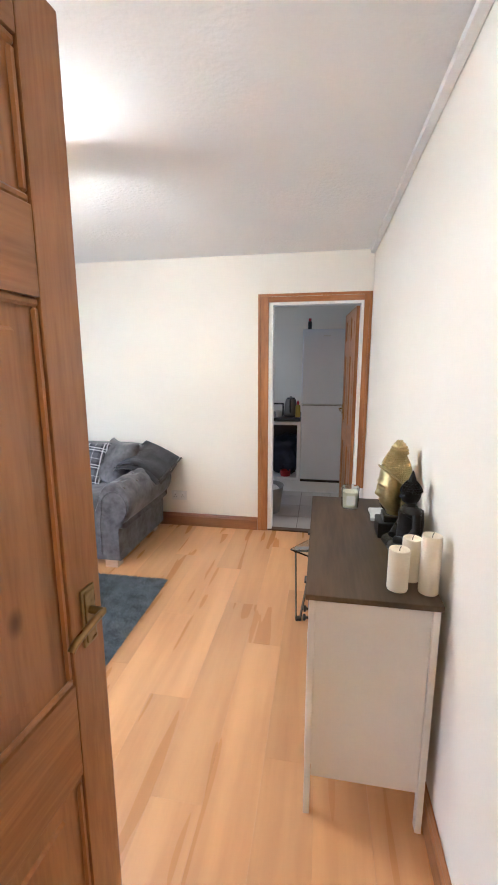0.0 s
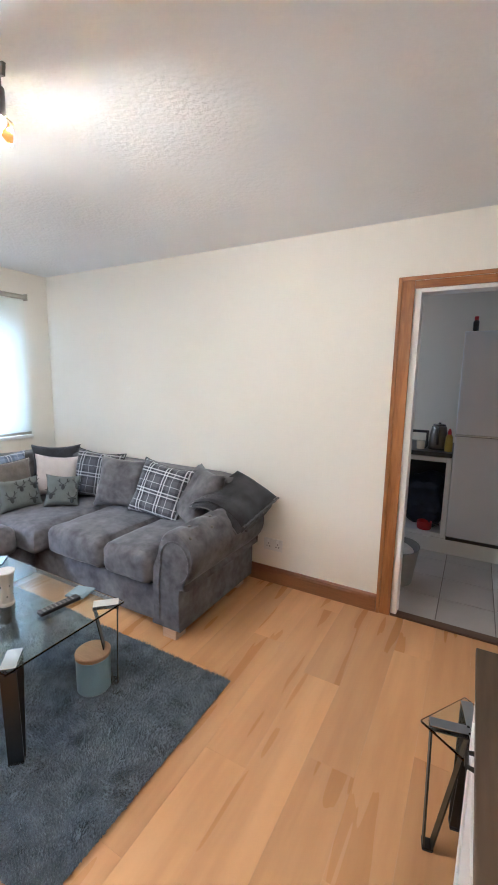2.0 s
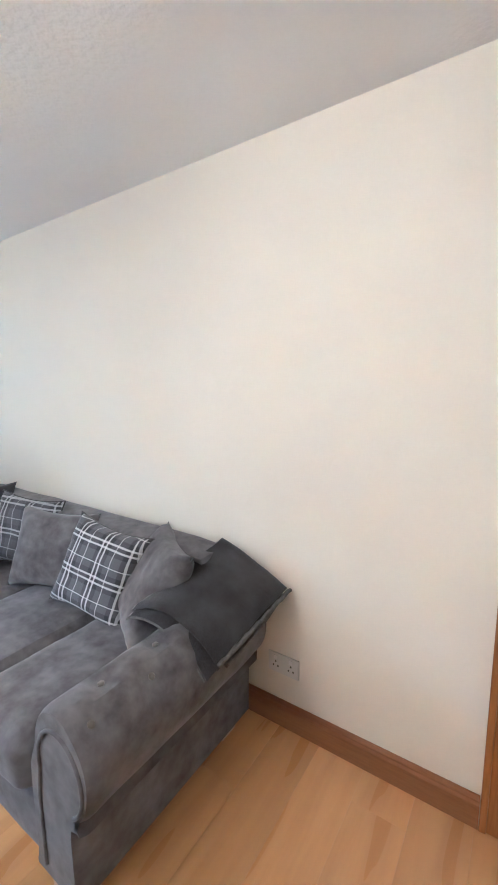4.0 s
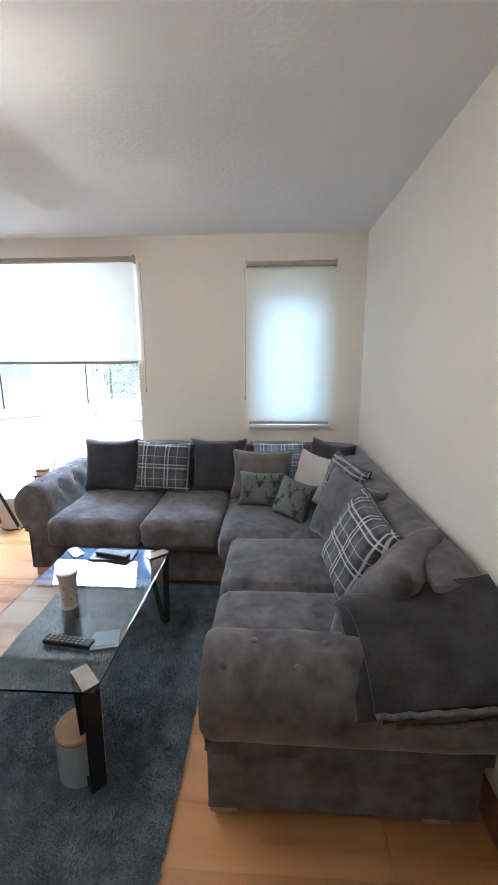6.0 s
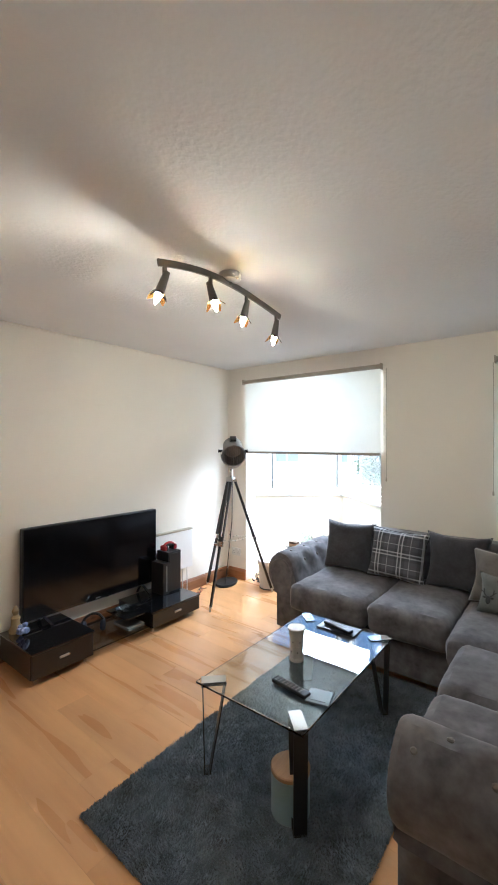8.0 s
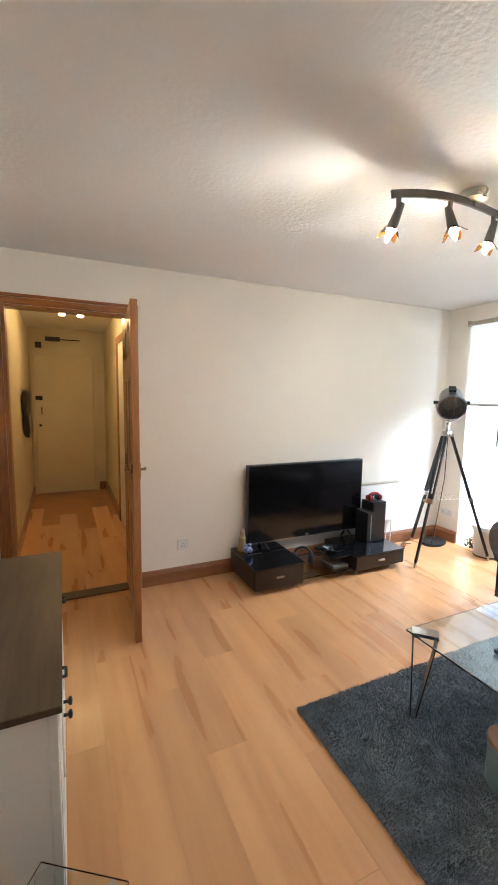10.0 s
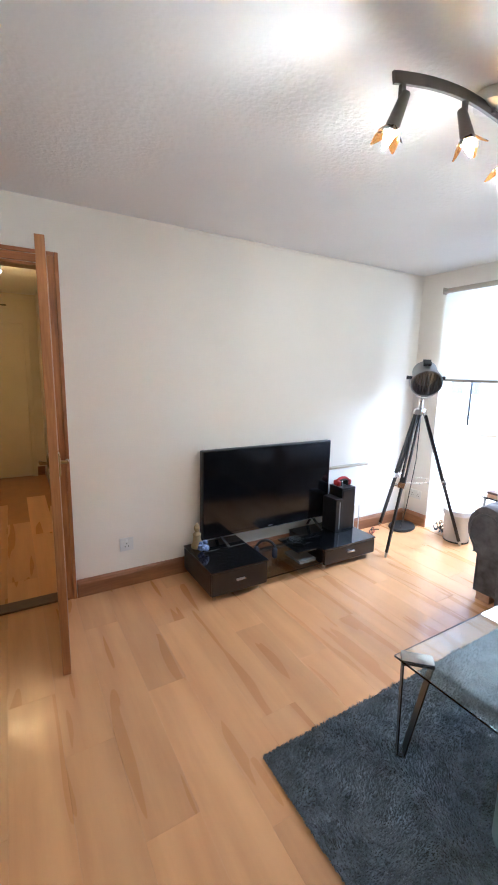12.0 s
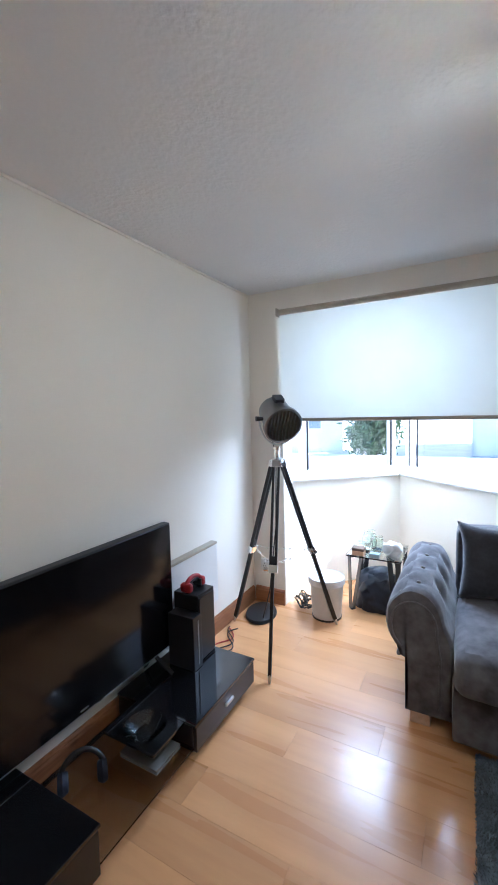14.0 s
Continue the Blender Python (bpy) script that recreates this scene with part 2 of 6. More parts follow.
M = {
    "wall": shader("wall_paint", (0.82, 0.77, 0.685), 0.85, vary=0.025, scale=1.5, bump=0.12, bump_scale=90),
    "ceiling": shader("artex_ceiling", (0.80, 0.79, 0.78), 0.9, vary=0.03, scale=2, bump=1.0, bump_scale=46, depth=0.0055, patchy=1.3),
    "white": shader("white_gloss_paint", (0.80, 0.79, 0.77), 0.35, vary=0.03, scale=4),
    "upvc": shader("white_upvc", (0.82, 0.83, 0.83), 0.3, vary=0.02),
    "pine": wood("varnished_pine", (0.45, 0.205, 0.068), (0.27, 0.105, 0.032), 9, 2, 0.35, knots=0.85, coat=0.25),
    "pine_x": wood("varnished_pine_across", (0.45, 0.205, 0.068), (0.27, 0.105, 0.032), 9, 0, 0.35, knots=0.7, coat=0.25),
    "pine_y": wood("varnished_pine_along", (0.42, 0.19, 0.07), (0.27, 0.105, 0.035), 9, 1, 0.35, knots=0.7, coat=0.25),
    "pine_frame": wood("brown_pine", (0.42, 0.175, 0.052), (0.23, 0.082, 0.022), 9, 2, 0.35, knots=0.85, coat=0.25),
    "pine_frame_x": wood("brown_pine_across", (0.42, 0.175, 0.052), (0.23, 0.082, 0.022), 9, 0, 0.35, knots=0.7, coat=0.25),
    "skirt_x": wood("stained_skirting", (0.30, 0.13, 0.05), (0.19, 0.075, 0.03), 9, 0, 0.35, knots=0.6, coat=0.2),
    "laminate": wood("beech_laminate", (0.70, 0.385, 0.165), (0.565, 0.287, 0.116), 6.0, 1, 0.28, rnd=0.11, coat=0.10, bump=0.01, grain=0.16, spread=0.28, detail=2.0, twist=0.0),
    "joint": shader("floor_underlay", (0.42, 0.22, 0.09), 0.8),
    "threshold": wood("dark_threshold", (0.11, 0.055, 0.03), (0.06, 0.03, 0.016), 9, 0, 0.4),
    "velvet": shader("grey_velvet", (0.086, 0.081, 0.087), 0.85, vary=0.4, scale=8, fine=26, bump=0.08, bump_scale=300, sheen=0.3, spec=0.2, tint=(0.150, 0.141, 0.147)),
    "velvet_dark": shader("charcoal_velvet", (0.055, 0.054, 0.061), 0.95, vary=0.3, scale=8, fine=60, bump=0.4, bump_scale=400, sheen=0.4, spec=0.06),
    "velvet_taupe": shader("taupe_velvet", (0.16, 0.145, 0.13), 0.85, vary=0.25, scale=9, fine=60, bump=0.25, bump_scale=500, sheen=0.5, spec=0.2),
    "fleece": shader("charcoal_fleece", (0.052, 0.050, 0.054), 0.95, vary=0.6, scale=9, fine=260, bump=0.3, bump_scale=900, sheen=0.5, spec=0.0),
    "fringe": shader("grey_fleece_edge", (0.14, 0.135, 0.13), 0.95, vary=0.4, scale=60, fine=300, bump=0.8, bump_scale=300, spec=0.1),
    "rug": shader("blue_grey_shag", (0.19, 0.222, 0.255), 0.95, vary=0.6, scale=14, fine=160, bump=1.0, bump_scale=160, sheen=0.35, spec=0.1),
    "plaid_light": plaid_cloth("light_plaid", (0.125, 0.125, 0.14), (0.04, 0.04, 0.05), (0.70, 0.70, 0.72), 0.15),
    "plaid_dark": plaid_cloth("dark_plaid", (0.10, 0.10, 0.115), (0.05, 0.05, 0.06), (0.48, 0.48, 0.5)),
    "plaid_blue": plaid_cloth("blue_plaid", (0.35, 0.42, 0.58), (0.16, 0.19, 0.28), (0.75, 0.78, 0.85), 0.16),
    "deer_cloth": shader("grey_green_cotton", (0.145, 0.155, 0.145), 0.9, vary=0.15, scale=20, fine=300, bump=0.4, bump_scale=700),
    "motif": shader("dark_print", (0.045, 0.047, 0.048), 0.9, vary=0.2),
    "blush": shader("pale_blush_cloth", (0.62, 0.56, 0.55), 0.85, vary=0.1, scale=12, fine=200, bump=0.3, bump_scale=500),
    "tabletop": wood("dark_oak_top", (0.115, 0.074, 0.043), (0.045, 0.027, 0.016), 5, 1, 0.48, coat=0.03, grain=0.3, spread=0.2),
    "black_edge": shader("black_edge", (0.02, 0.017, 0.015), 0.4),
    "black_gloss": shader("black_gloss", (0.006, 0.006, 0.007), 0.07, vary=0.05, coat=0.5),
    "black_satin": shader("black_satin", (0.012, 0.012, 0.013), 0.4, vary=0.1),
    "black_wood": wood("black_stained_wood", (0.014, 0.012, 0.012), (0.006, 0.005, 0.005), 12, 2, 0.45),
    "espresso": wood("espresso_veneer", (0.014, 0.010, 0.009), (0.008, 0.006, 0.005), 9, 0, 0.35, coat=0.08),
    "screen": shader("tv_screen", (0.004, 0.004, 0.005), 0.12, vary=0.02, spec=0.5),
    "steel": shader("brushed_steel", (0.62, 0.61, 0.59), 0.28, metal=1.0, vary=0.06, fine=300),
    "drum": shader("grey_steel", (0.26, 0.26, 0.26), 0.35, metal=0.9, vary=0.08, fine=200),
    "chrome": shader("chrome", (0.8, 0.8, 0.8), 0.08, metal=1.0, vary=0.02),
    "nickel": shader("dark_nickel", (0.17, 0.155, 0.14), 0.35, metal=0.85, vary=0.05),
    "brass": shader("aged_brass", (0.33, 0.225, 0.095), 0.28, metal=1.0, vary=0.2, scale=40),
    "gold": shader("gold_paint", (0.50, 0.40, 0.19), 0.33, metal=1.0, vary=0.25, scale=25),
    "bronze": shader("black_resin", (0.007, 0.006, 0.006), 0.42, spec=0.25, vary=0.3, scale=30, bump=0.3, bump_scale=150),
    "wax": shader("cream_wax", (0.80, 0.72, 0.58), 0.5, vary=0.05, scale=20),
    "glass": glass("clear_glass", (0.90, 0.97, 0.94)),
    "pane": glass("window_glass", (0.98, 0.99, 0.99)),
    "smoke": glass("smoked_glass", (0.80, 0.77, 0.74)),
    "amber": glass("amber_glass", (1.0, 0.42, 0.03)),
    "blind": blind_cloth("roller_blind_cloth"),
    "rail": shader("beige_blind_rail", (0.42, 0.37, 0.29), 0.5),
    "bulb": shader("lit_bulb", (1.0, 0.9, 0.75), 0.5, emit=92.0, emit_col=(1.0, 0.84, 0.60)),
    "hall_bulb": shader("lit_hall_spot", (1.0, 0.9, 0.7), 0.5, emit=32.0, emit_col=(1.0, 0.60, 0.2)),
    "tile": shader("pale_floor_tile", (0.45, 0.43, 0.41), 0.3, vary=0.08, scale=5, rnd=0.05),
    "grout": shader("grey_grout", (0.22, 0.21, 0.2), 0.9),
    "fridge": shader("white_enamel", (0.72, 0.73, 0.76), 0.25, vary=0.02),
    "worktop": shader("black_laminate", (0.02, 0.02, 0.022), 0.3, vary=0.4, scale=120),
    "jar": shader("pale_blue_enamel", (0.27, 0.37, 0.40), 0.35, vary=0.05),
    "lidwood": wood("pale_wood", (0.50, 0.30, 0.16), (0.38, 0.21, 0.10), 20, 0, 0.5),
    "footwood": wood("pale_beech", (0.62, 0.44, 0.31), (0.50, 0.33, 0.21), 20, 0, 0.5),
    "ceramic": shader("cream_ceramic", (0.58, 0.53, 0.46), 0.3, vary=0.05),
    "navy": shader("navy_nylon", (0.012, 0.017, 0.035), 0.6, vary=0.4, scale=15, bump=0.8, bump_scale=30),
    "red": shader("red_plastic", (0.36, 0.02, 0.025), 0.35),
    "yellow": shader("yellow_plastic", (0.34, 0.24, 0.03), 0.4),
    "basket": shader("grey_plastic", (0.25, 0.25, 0.24), 0.5),
    "bin": shader("white_bin", (0.62, 0.62, 0.62), 0.4, vary=0.04),
    "yellow_stone": shader("sand_resin", (0.36, 0.27, 0.13), 0.6, vary=0.2, scale=30),
    "blueglass": shader("blue_ornament", (0.25, 0.33, 0.6), 0.25, vary=0.5, scale=40),
    "socket": shader("socket_plastic", (0.72, 0.71, 0.68), 0.35, vary=0.02),
    "render": shader("pale_house_render", (0.78, 0.76, 0.72), 0.9, vary=0.1, scale=1.5),
    "far_glass": shader("far_window_glass", (0.30, 0.34, 0.38), 0.15, vary=0.1),
    "roof": shader("grey_roof", (0.12, 0.10, 0.09), 0.9, vary=0.2),
    "grass": shader("pale_paving", (0.52, 0.50, 0.46), 0.9, vary=0.15, scale=0.8, fine=20),
    "leaf": shader("hedge_leaf", (0.05, 0.10, 0.025), 0.6, vary=0.5, scale=9),
    "bark": shader("bark", (0.10, 0.07, 0.05), 0.9, vary=0.3, scale=20),
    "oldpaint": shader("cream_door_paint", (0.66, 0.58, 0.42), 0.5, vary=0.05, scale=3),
    "frost": shader("frosted_blue_glass", (0.24, 0.30, 0.33), 0.22, vary=0.05),
    "coffee": shader("milky_coffee", (0.16, 0.08, 0.04), 0.2, vary=0.05),
    "paper": shader("white_cloth", (0.7, 0.7, 0.7), 0.8, vary=0.1, scale=30),
}

WORLD_OF = {}


def thing(name, label, category, at=(0, 0, 0), rz=0.0, group="", kind=""):
    ob = new(name)
    ob.matrix_basis = pose(*at, 0, 0, rz)
    WORLD_OF[ob] = ob.matrix_basis.copy()
    return tagged(ob, label, category, group, kind)


def finish(bm, name, material, smooth=True, crease=0.48):
    me = bpy.data.meshes.new(name)
    bm.normal_update()
    if smooth:
        few = len(bm.faces) < 400
        area = {f: f.calc_area() for f in bm.faces} if few else {}
        for f in bm.faces:
            f.smooth = not few or any(area[g] > 0.35 * area[f] for e in f.edges for g in e.link_faces if g is not f)
        for e in bm.edges:
            if len(e.link_faces) == 2 and e.calc_face_angle(0) > crease:
                e.smooth = False
    bm.to_mesh(me)
    bm.free()
    me.materials.append(M[material])
    return me


def part(name, bm, material, parent, label="", smooth=True):
    """One mesh under a thing; the bmesh is given in world metres."""
    bmesh.ops.transform(bm, matrix=WORLD_OF[parent].inverted(), verts=bm.verts)
    ob = new(name, finish(bm, name, material, smooth))
    ob.parent = parent
    WORLD_OF[ob] = WORLD_OF[parent]
    return tagged(ob, label)


def solo(name, bm, material, label, category, at=None, group="", kind="", smooth=True):
    """A thing of one mesh, given in world metres, with its origin at a point."""
    m = at if isinstance(at, Matrix) else Matrix.Translation(at or (0, 0, 0))
    bmesh.ops.transform(bm, matrix=m.inverted(), verts=bm.verts)
    ob = new(name, finish(bm, name, material, smooth))
    ob.matrix_basis = m
    WORLD_OF[ob] = m.copy()
    return tagged(ob, label, category, group, kind)


def box(a, b, bevel=0.0, seg=2, bm=None):
    bm2 = bmesh.new()
    bmesh.ops.create_cube(bm2, size=1)
    for v in bm2.verts:
        v.co = Vector([min(a[i], b[i]) + (v.co[i] + 0.5) * abs(b[i] - a[i]) for i in range(3)])
    if bevel:
        bmesh.ops.bevel(bm2, geom=bm2.edges[:], offset=bevel, segments=seg, affect='EDGES', profile=0.6)
    return join(bm, bm2)


def join(bm, bm2):
    if bm is None:
        return bm2
    tmp = bpy.data.meshes.new("tmp")
    bm2.to_mesh(tmp)
    bm2.free()
    bm.from_mesh(tmp)
    bpy.data.meshes.remove(tmp)
    return bm


def rod(p, q, r0, r1=None, seg=16, bm=None):
    bm2 = bmesh.new()
    p, q = Vector(p), Vector(q)
    r1 = r0 if r1 is None else r1
    bmesh.ops.create_cone(bm2, cap_ends=True, segments=seg, radius1=r0, radius2=r1, depth=(q - p).length)
    rot = (q - p).to_track_quat('Z', 'Y').to_matrix().to_4x4()
    bmesh.ops.transform(bm2, matrix=Matrix.Translation((p + q) / 2) @ rot, verts=bm2.verts)
    return join(bm, bm2)


def flat_bar(p, q, w, t, side, bm=None):
    """A bar from p to q, w wide along the direction side, t thick."""
    p, q = Vector(p), Vector(q)
    z = (q - p).normalized()
    x = (Vector(side) - z * z.dot(Vector(side))).normalized()
    y = z.cross(x)
    bm2 = bmesh.new()
    bmesh.ops.create_cube(bm2, size=1)
    m = Matrix((x * w, y * t, z * (q - p).length)).transposed().to_4x4()
    m.translation = (p + q) / 2
    bmesh.ops.transform(bm2, matrix=m, verts=bm2.verts)
    bmesh.ops.recalc_face_normals(bm2, faces=bm2.faces)
    return join(bm, bm2)


def lathe(profile, at, seg=28, bm=None, axis=None):
    """Turned body from (radius, height) pairs about an upright axis."""
    bm2 = bmesh.new()
    rings = []
    for r, z in profile:
        rings.append([bm2.verts.new((r * math.cos(2 * math.pi * k / seg), r * math.sin(2 * math.pi * k / seg), z)) for k in range(seg)])
    for a, b in zip(rings, rings[1:]):
        for k in range(seg):
            bm2.faces.new((a[k], a[(k + 1) % seg], b[(k + 1) % seg], b[k]))
    for ring, flip in ((rings[0], True), (rings[-1], False)):
        if profile[0 if flip else -1][0] > 1e-4:
            bm2.faces.new(ring[::-1] if flip else ring)
    bmesh.ops.remove_doubles(bm2, verts=bm2.verts, dist=1e-5)
    m = Matrix.Translation(at)
    if axis is not None:
        m = m @ Vector(axis).to_track_quat('Z', 'Y').to_matrix().to_4x4()
    bmesh.ops.transform(bm2, matrix=m, verts=bm2.verts)
    return join(bm, bm2)


def ball(c, r, bm=None, seg=12, squash=(1, 1, 1)):
    bm2 = bmesh.new()
    bmesh.ops.create_uvsphere(bm2, u_segments=seg, v_segments=max(6, seg * 2 // 3), radius=r)
    bmesh.ops.transform(bm2, matrix=Matrix.Translation(c) @ Matrix.Diagonal((*squash, 1)), verts=bm2.verts)
    return join(bm, bm2)


def tube(points, r, seg=8, bm=None, closed=False):
    """A round cord along a run of points."""
    seg = max(seg, 14) if r > 0.0055 else seg
    bm2 = bmesh.new()
    pts = [Vector(p) for p in points]
    rings = []
    n = len(pts)
    for i, p in enumerate(pts):
        a = pts[(i - 1) % n] if closed or i else pts[0]
        b = pts[(i + 1) % n] if closed or i < n - 1 else pts[-1]
        z = (b - a).normalized()
        x = z.orthogonal().normalized() if i == 0 else (x - z * z.dot(x)).normalized()
        y = z.cross(x)
        rings.append([bm2.verts.new(p + r * (math.cos(2 * math.pi * k / seg) * x + math.sin(2 * math.pi * k / seg) * y)) for k in range(seg)])
    pairs = list(zip(rings, rings[1:])) + ([(rings[-1], rings[0])] if closed else [])
    for a, b in pairs:
        for k in range(seg):
            bm2.faces.new((a[k], a[(k + 1) % seg], b[(k + 1) % seg], b[k]))
    if not closed:
        bm2.faces.new(rings[0][::-1])
        bm2.faces.new(rings[-1])
    return join(bm, bm2)


def soft_box(a, b, r, n=14, puff=(0, 0, 0), wob=0.0, seed=0):
    """An upholstered block: rounded by r, with faces that swell by puff along each axis."""
    a, b = Vector(a), Vector(b)
    c, h = (a + b) / 2, (b - a) / 2
    bm = bmesh.new()
    bmesh.ops.create_cube(bm, size=2)
    bmesh.ops.subdivide_edges(bm, edges=bm.edges[:], cuts=n, use_grid_fill=True)
    rr = [min(r, h[i] * 0.98) for i in range(3)]
    for v in bm.verts:
        u = v.co.copy()
        p = Vector([u[i] * h[i] for i in range(3)])
        q = Vector([max(-(h[i] - rr[i]), min(h[i] - rr[i], p[i])) for i in range(3)])
        d = p - q
        if d.length > 1e-6:
            dd = Vector([d[i] / rr[i] for i in range(3)])
            mx = max(abs(dd[i]) for i in range(3))
            dd = dd.normalized() * mx
            p = q + Vector([dd[i] * rr[i] for i in range(3)])
        for i in range(3):
            o = [k for k in range(3) if k != i]
            w = (1 - u[o[0]] ** 2) * (1 - u[o[1]] ** 2)
            p[i] += puff[i] * w * (1 if u[i] > 0 else -1) * abs(u[i]) ** 3
        if wob:
            p += Vector(noise.noise_vector(p * 6 + Vector((seed * 7.3, seed, 0)))) * wob
            p += Vector(noise.noise_vector(p * 19 + Vector((seed * 3.1, 0, seed)))) * wob * 0.38
        v.co = c + p
    return bm


def pillow(w, h, t, seed=0, n=22, slump=0.0):
    """A scatter cushion in local x (width) and z (height), standing on z = 0."""
    bm = bmesh.new()
    grid = {}
    for side in (0, 1):
        for i in range(n + 1):
            for j in range(n + 1):
                u, v = 2 * i / n - 1, 2 * j / n - 1
                edge = i in (0, n) or j in (0, n)
                if side and edge:
                    grid[side, i, j] = grid[0, i, j]
                    continue
                x = u * w / 2 * (1 - 0.14 * (1 - v * v) * abs(u) ** 2)
                z = v * h / 2 * (1 - 0.14 * (1 - u * u) * abs(v) ** 2)
                f = ((1 - u ** 4) * (1 - v ** 4)) ** 0.5
                y = t / 2 * f * (1 if side else -1)
                q = Vector((x * 9, z * 9, seed * 3.1 + side * 5))
                y += f * 0.012 * noise.noise(q) + (0.006 * noise.noise(q * 2.3) if f > 0 else 0)
                x += 0.006 * noise.noise(q + Vector((3, 0, 0)))
                grid[side, i, j] = bm.verts.new((x, y - slump * v * v, z + h / 2))
    for side in (0, 1):
        for i in range(n):
            for j in range(n):
                f = [grid[side, i, j], grid[side, i + 1, j], grid[side, i + 1, j + 1], grid[side, i, j + 1]]
                bm.faces.new(f if not side else f[::-1])
    bmesh.ops.recalc_face_normals(bm, faces=bm.faces)
    return bm


def wall_panel(bm, p, q, z0, z1, thick, inward=0.0):
    """An upright slab between plan points p and q, with its thickness on the far side."""
    p, q = Vector((*p, 0)), Vector((*q, 0))
    d = (q - p).normalized()
    nrm = Vector((d.y, -d.x, 0)) * thick
    vs = []
    for z in (z0, z1):
        vs += [bm.verts.new(v + Vector((0, 0, z))) for v in (p, q, q + nrm, p + nrm)]
    for f in ((0, 1, 2, 3), (7, 6, 5, 4), (0, 4, 5, 1), (1, 5, 6, 2), (2, 6, 7, 3), (3, 7, 4, 0)):
        bm.faces.new([vs[i] for i in f])
    bmesh.ops.recalc_face_normals(bm, faces=bm.faces)
    return bm


def structure(name, bm, material, label, category="wall"):
    return solo(name, bm, material, label, category, kind="structure", smooth=False)


# ---- structure: living room ----
HX0, HX1 = -0.875, -0.10            # hall doorway
KX0, KX1 = -0.83, -0.064            # kitchen doorway
OPEN_TOP = 1.995
HALL_TOP = 2.035
BAY_Y0, BAY_Y1, BAY_TOP = 0.27, 1.79, 2.17
NW_Y0, NW_Y1, NW_Z0, NW_Z1 = 2.715, 3.305, 0.93, 2.09

bm = bmesh.new()
box((XW - 1.2, -T, H), (0.12, D + T, H + 0.12), bm=bm)
structure("ceiling", bm, "ceiling", "white textured plaster ceiling", "ceiling")

bm = bmesh.new()
box((0, -T, 0), (T, D, H), bm=bm)
structure("wall_east", bm, "wall", "plain cream painted wall behind the sideboard")

bm = bmesh.new()
box((XW - T, D, 0), (KX0, D + T, H), bm=bm)
box((KX0, D, OPEN_TOP), (KX1, D + T, H), bm=bm)
box((KX1, D, 0), (T, D + T, H), bm=bm)
structure("wall_north", bm, "wall", "plain cream painted wall behind the sofa")

bm = bmesh.new()
box((XW - T, -T, 0), (HX0, 0, H), bm=bm)
box((HX0, -T, HALL_TOP), (HX1, 0, H), bm=bm)
box((HX1, -T, 0), (0, 0, H), bm=bm)
structure("wall_south", bm, "wall", "plain cream painted wall behind the television")

TW = 0.16
bm = bmesh.new()
box((XW - TW, 0, 0), (XW, BAY_Y0, H), bm=bm)
box((XW - TW, BAY_Y0, BAY_TOP), (XW, BAY_Y1, H), bm=bm)
box((XW - TW, BAY_Y1, 0), (XW, NW_Y0, H), bm=bm)
box((XW - TW, NW_Y0, 0), (XW, NW_Y1, NW_Z0 - 0.03), bm=bm)
box((XW - TW, NW_Y0, NW_Z1), (XW, NW_Y1, H), bm=bm)
box((XW - TW, NW_Y1, 0), (XW, D, H), bm=bm)
structure("wall_west", bm, "wall", "cream painted window wall with a bay opening")

# unseen slabs added outside to block direct sun on the narrow blind
bm = bmesh.new()
box((XW - TW - 0.20, NW_Y1 - 0.02, -0.1), (XW - TW - 0.001, D + T, H), bm=bm)
box((XW - TW - 0.20, 2.62, NW_Z1 - 0.02), (XW - TW - 0.001, NW_Y1 - 0.02, H), bm=bm)
structure("wall_outer_leaf", bm, "render", "unseen pale slabs added outside to keep sun off the narrow blind")

# triangular bay
APEX, BL, BR = (-5.1, 0.95), (-4.20, -0.05), (-4.20, 1.95)
SILL = 0.93
bm = bmesh.new()
wall_panel(bm, APEX, BL, -0.1, SILL - 0.03, 0.16)
wall_panel(bm, BR, APEX, -0.1, SILL - 0.03, 0.16)
structure("wall_bay", bm, "wall", "cream painted low walls of the triangular bay")
bm = bmesh.new()
wall_panel(bm, APEX, BL, 2.12, H, 0.16)
wall_panel(bm, BR, APEX, 2.12, H, 0.16)
structure("wall_bay_head", bm, "wall", "cream painted lintels over the bay windows")


def on(p, q, s, off=0.0):
    """A plan point s metres along the line p-q, off metres to its inner side."""
    p, q = Vector((*p, 0)), Vector((*q, 0))
    d = (q - p).normalized()
    return p + d * s + Vector((-d.y, d.x, 0)) * off


def upright(p, q, s0, s1, z0, z1, off0, off1, bevel=0.003):
    """A box in the frame of the wall line p-q."""
    d = (Vector((*q, 0)) - Vector((*p, 0))).normalized()
    m = Matrix(((d.x, -d.y, 0, p[0]), (d.y, d.x, 0, p[1]), (0, 0, 1, 0), (0, 0, 0, 1)))
    bm2 = box((s0, off0, z0), (s1, off1, z1), bevel, 1)
    bmesh.ops.transform(bm2, matrix=m, verts=bm2.verts)
    return bm2


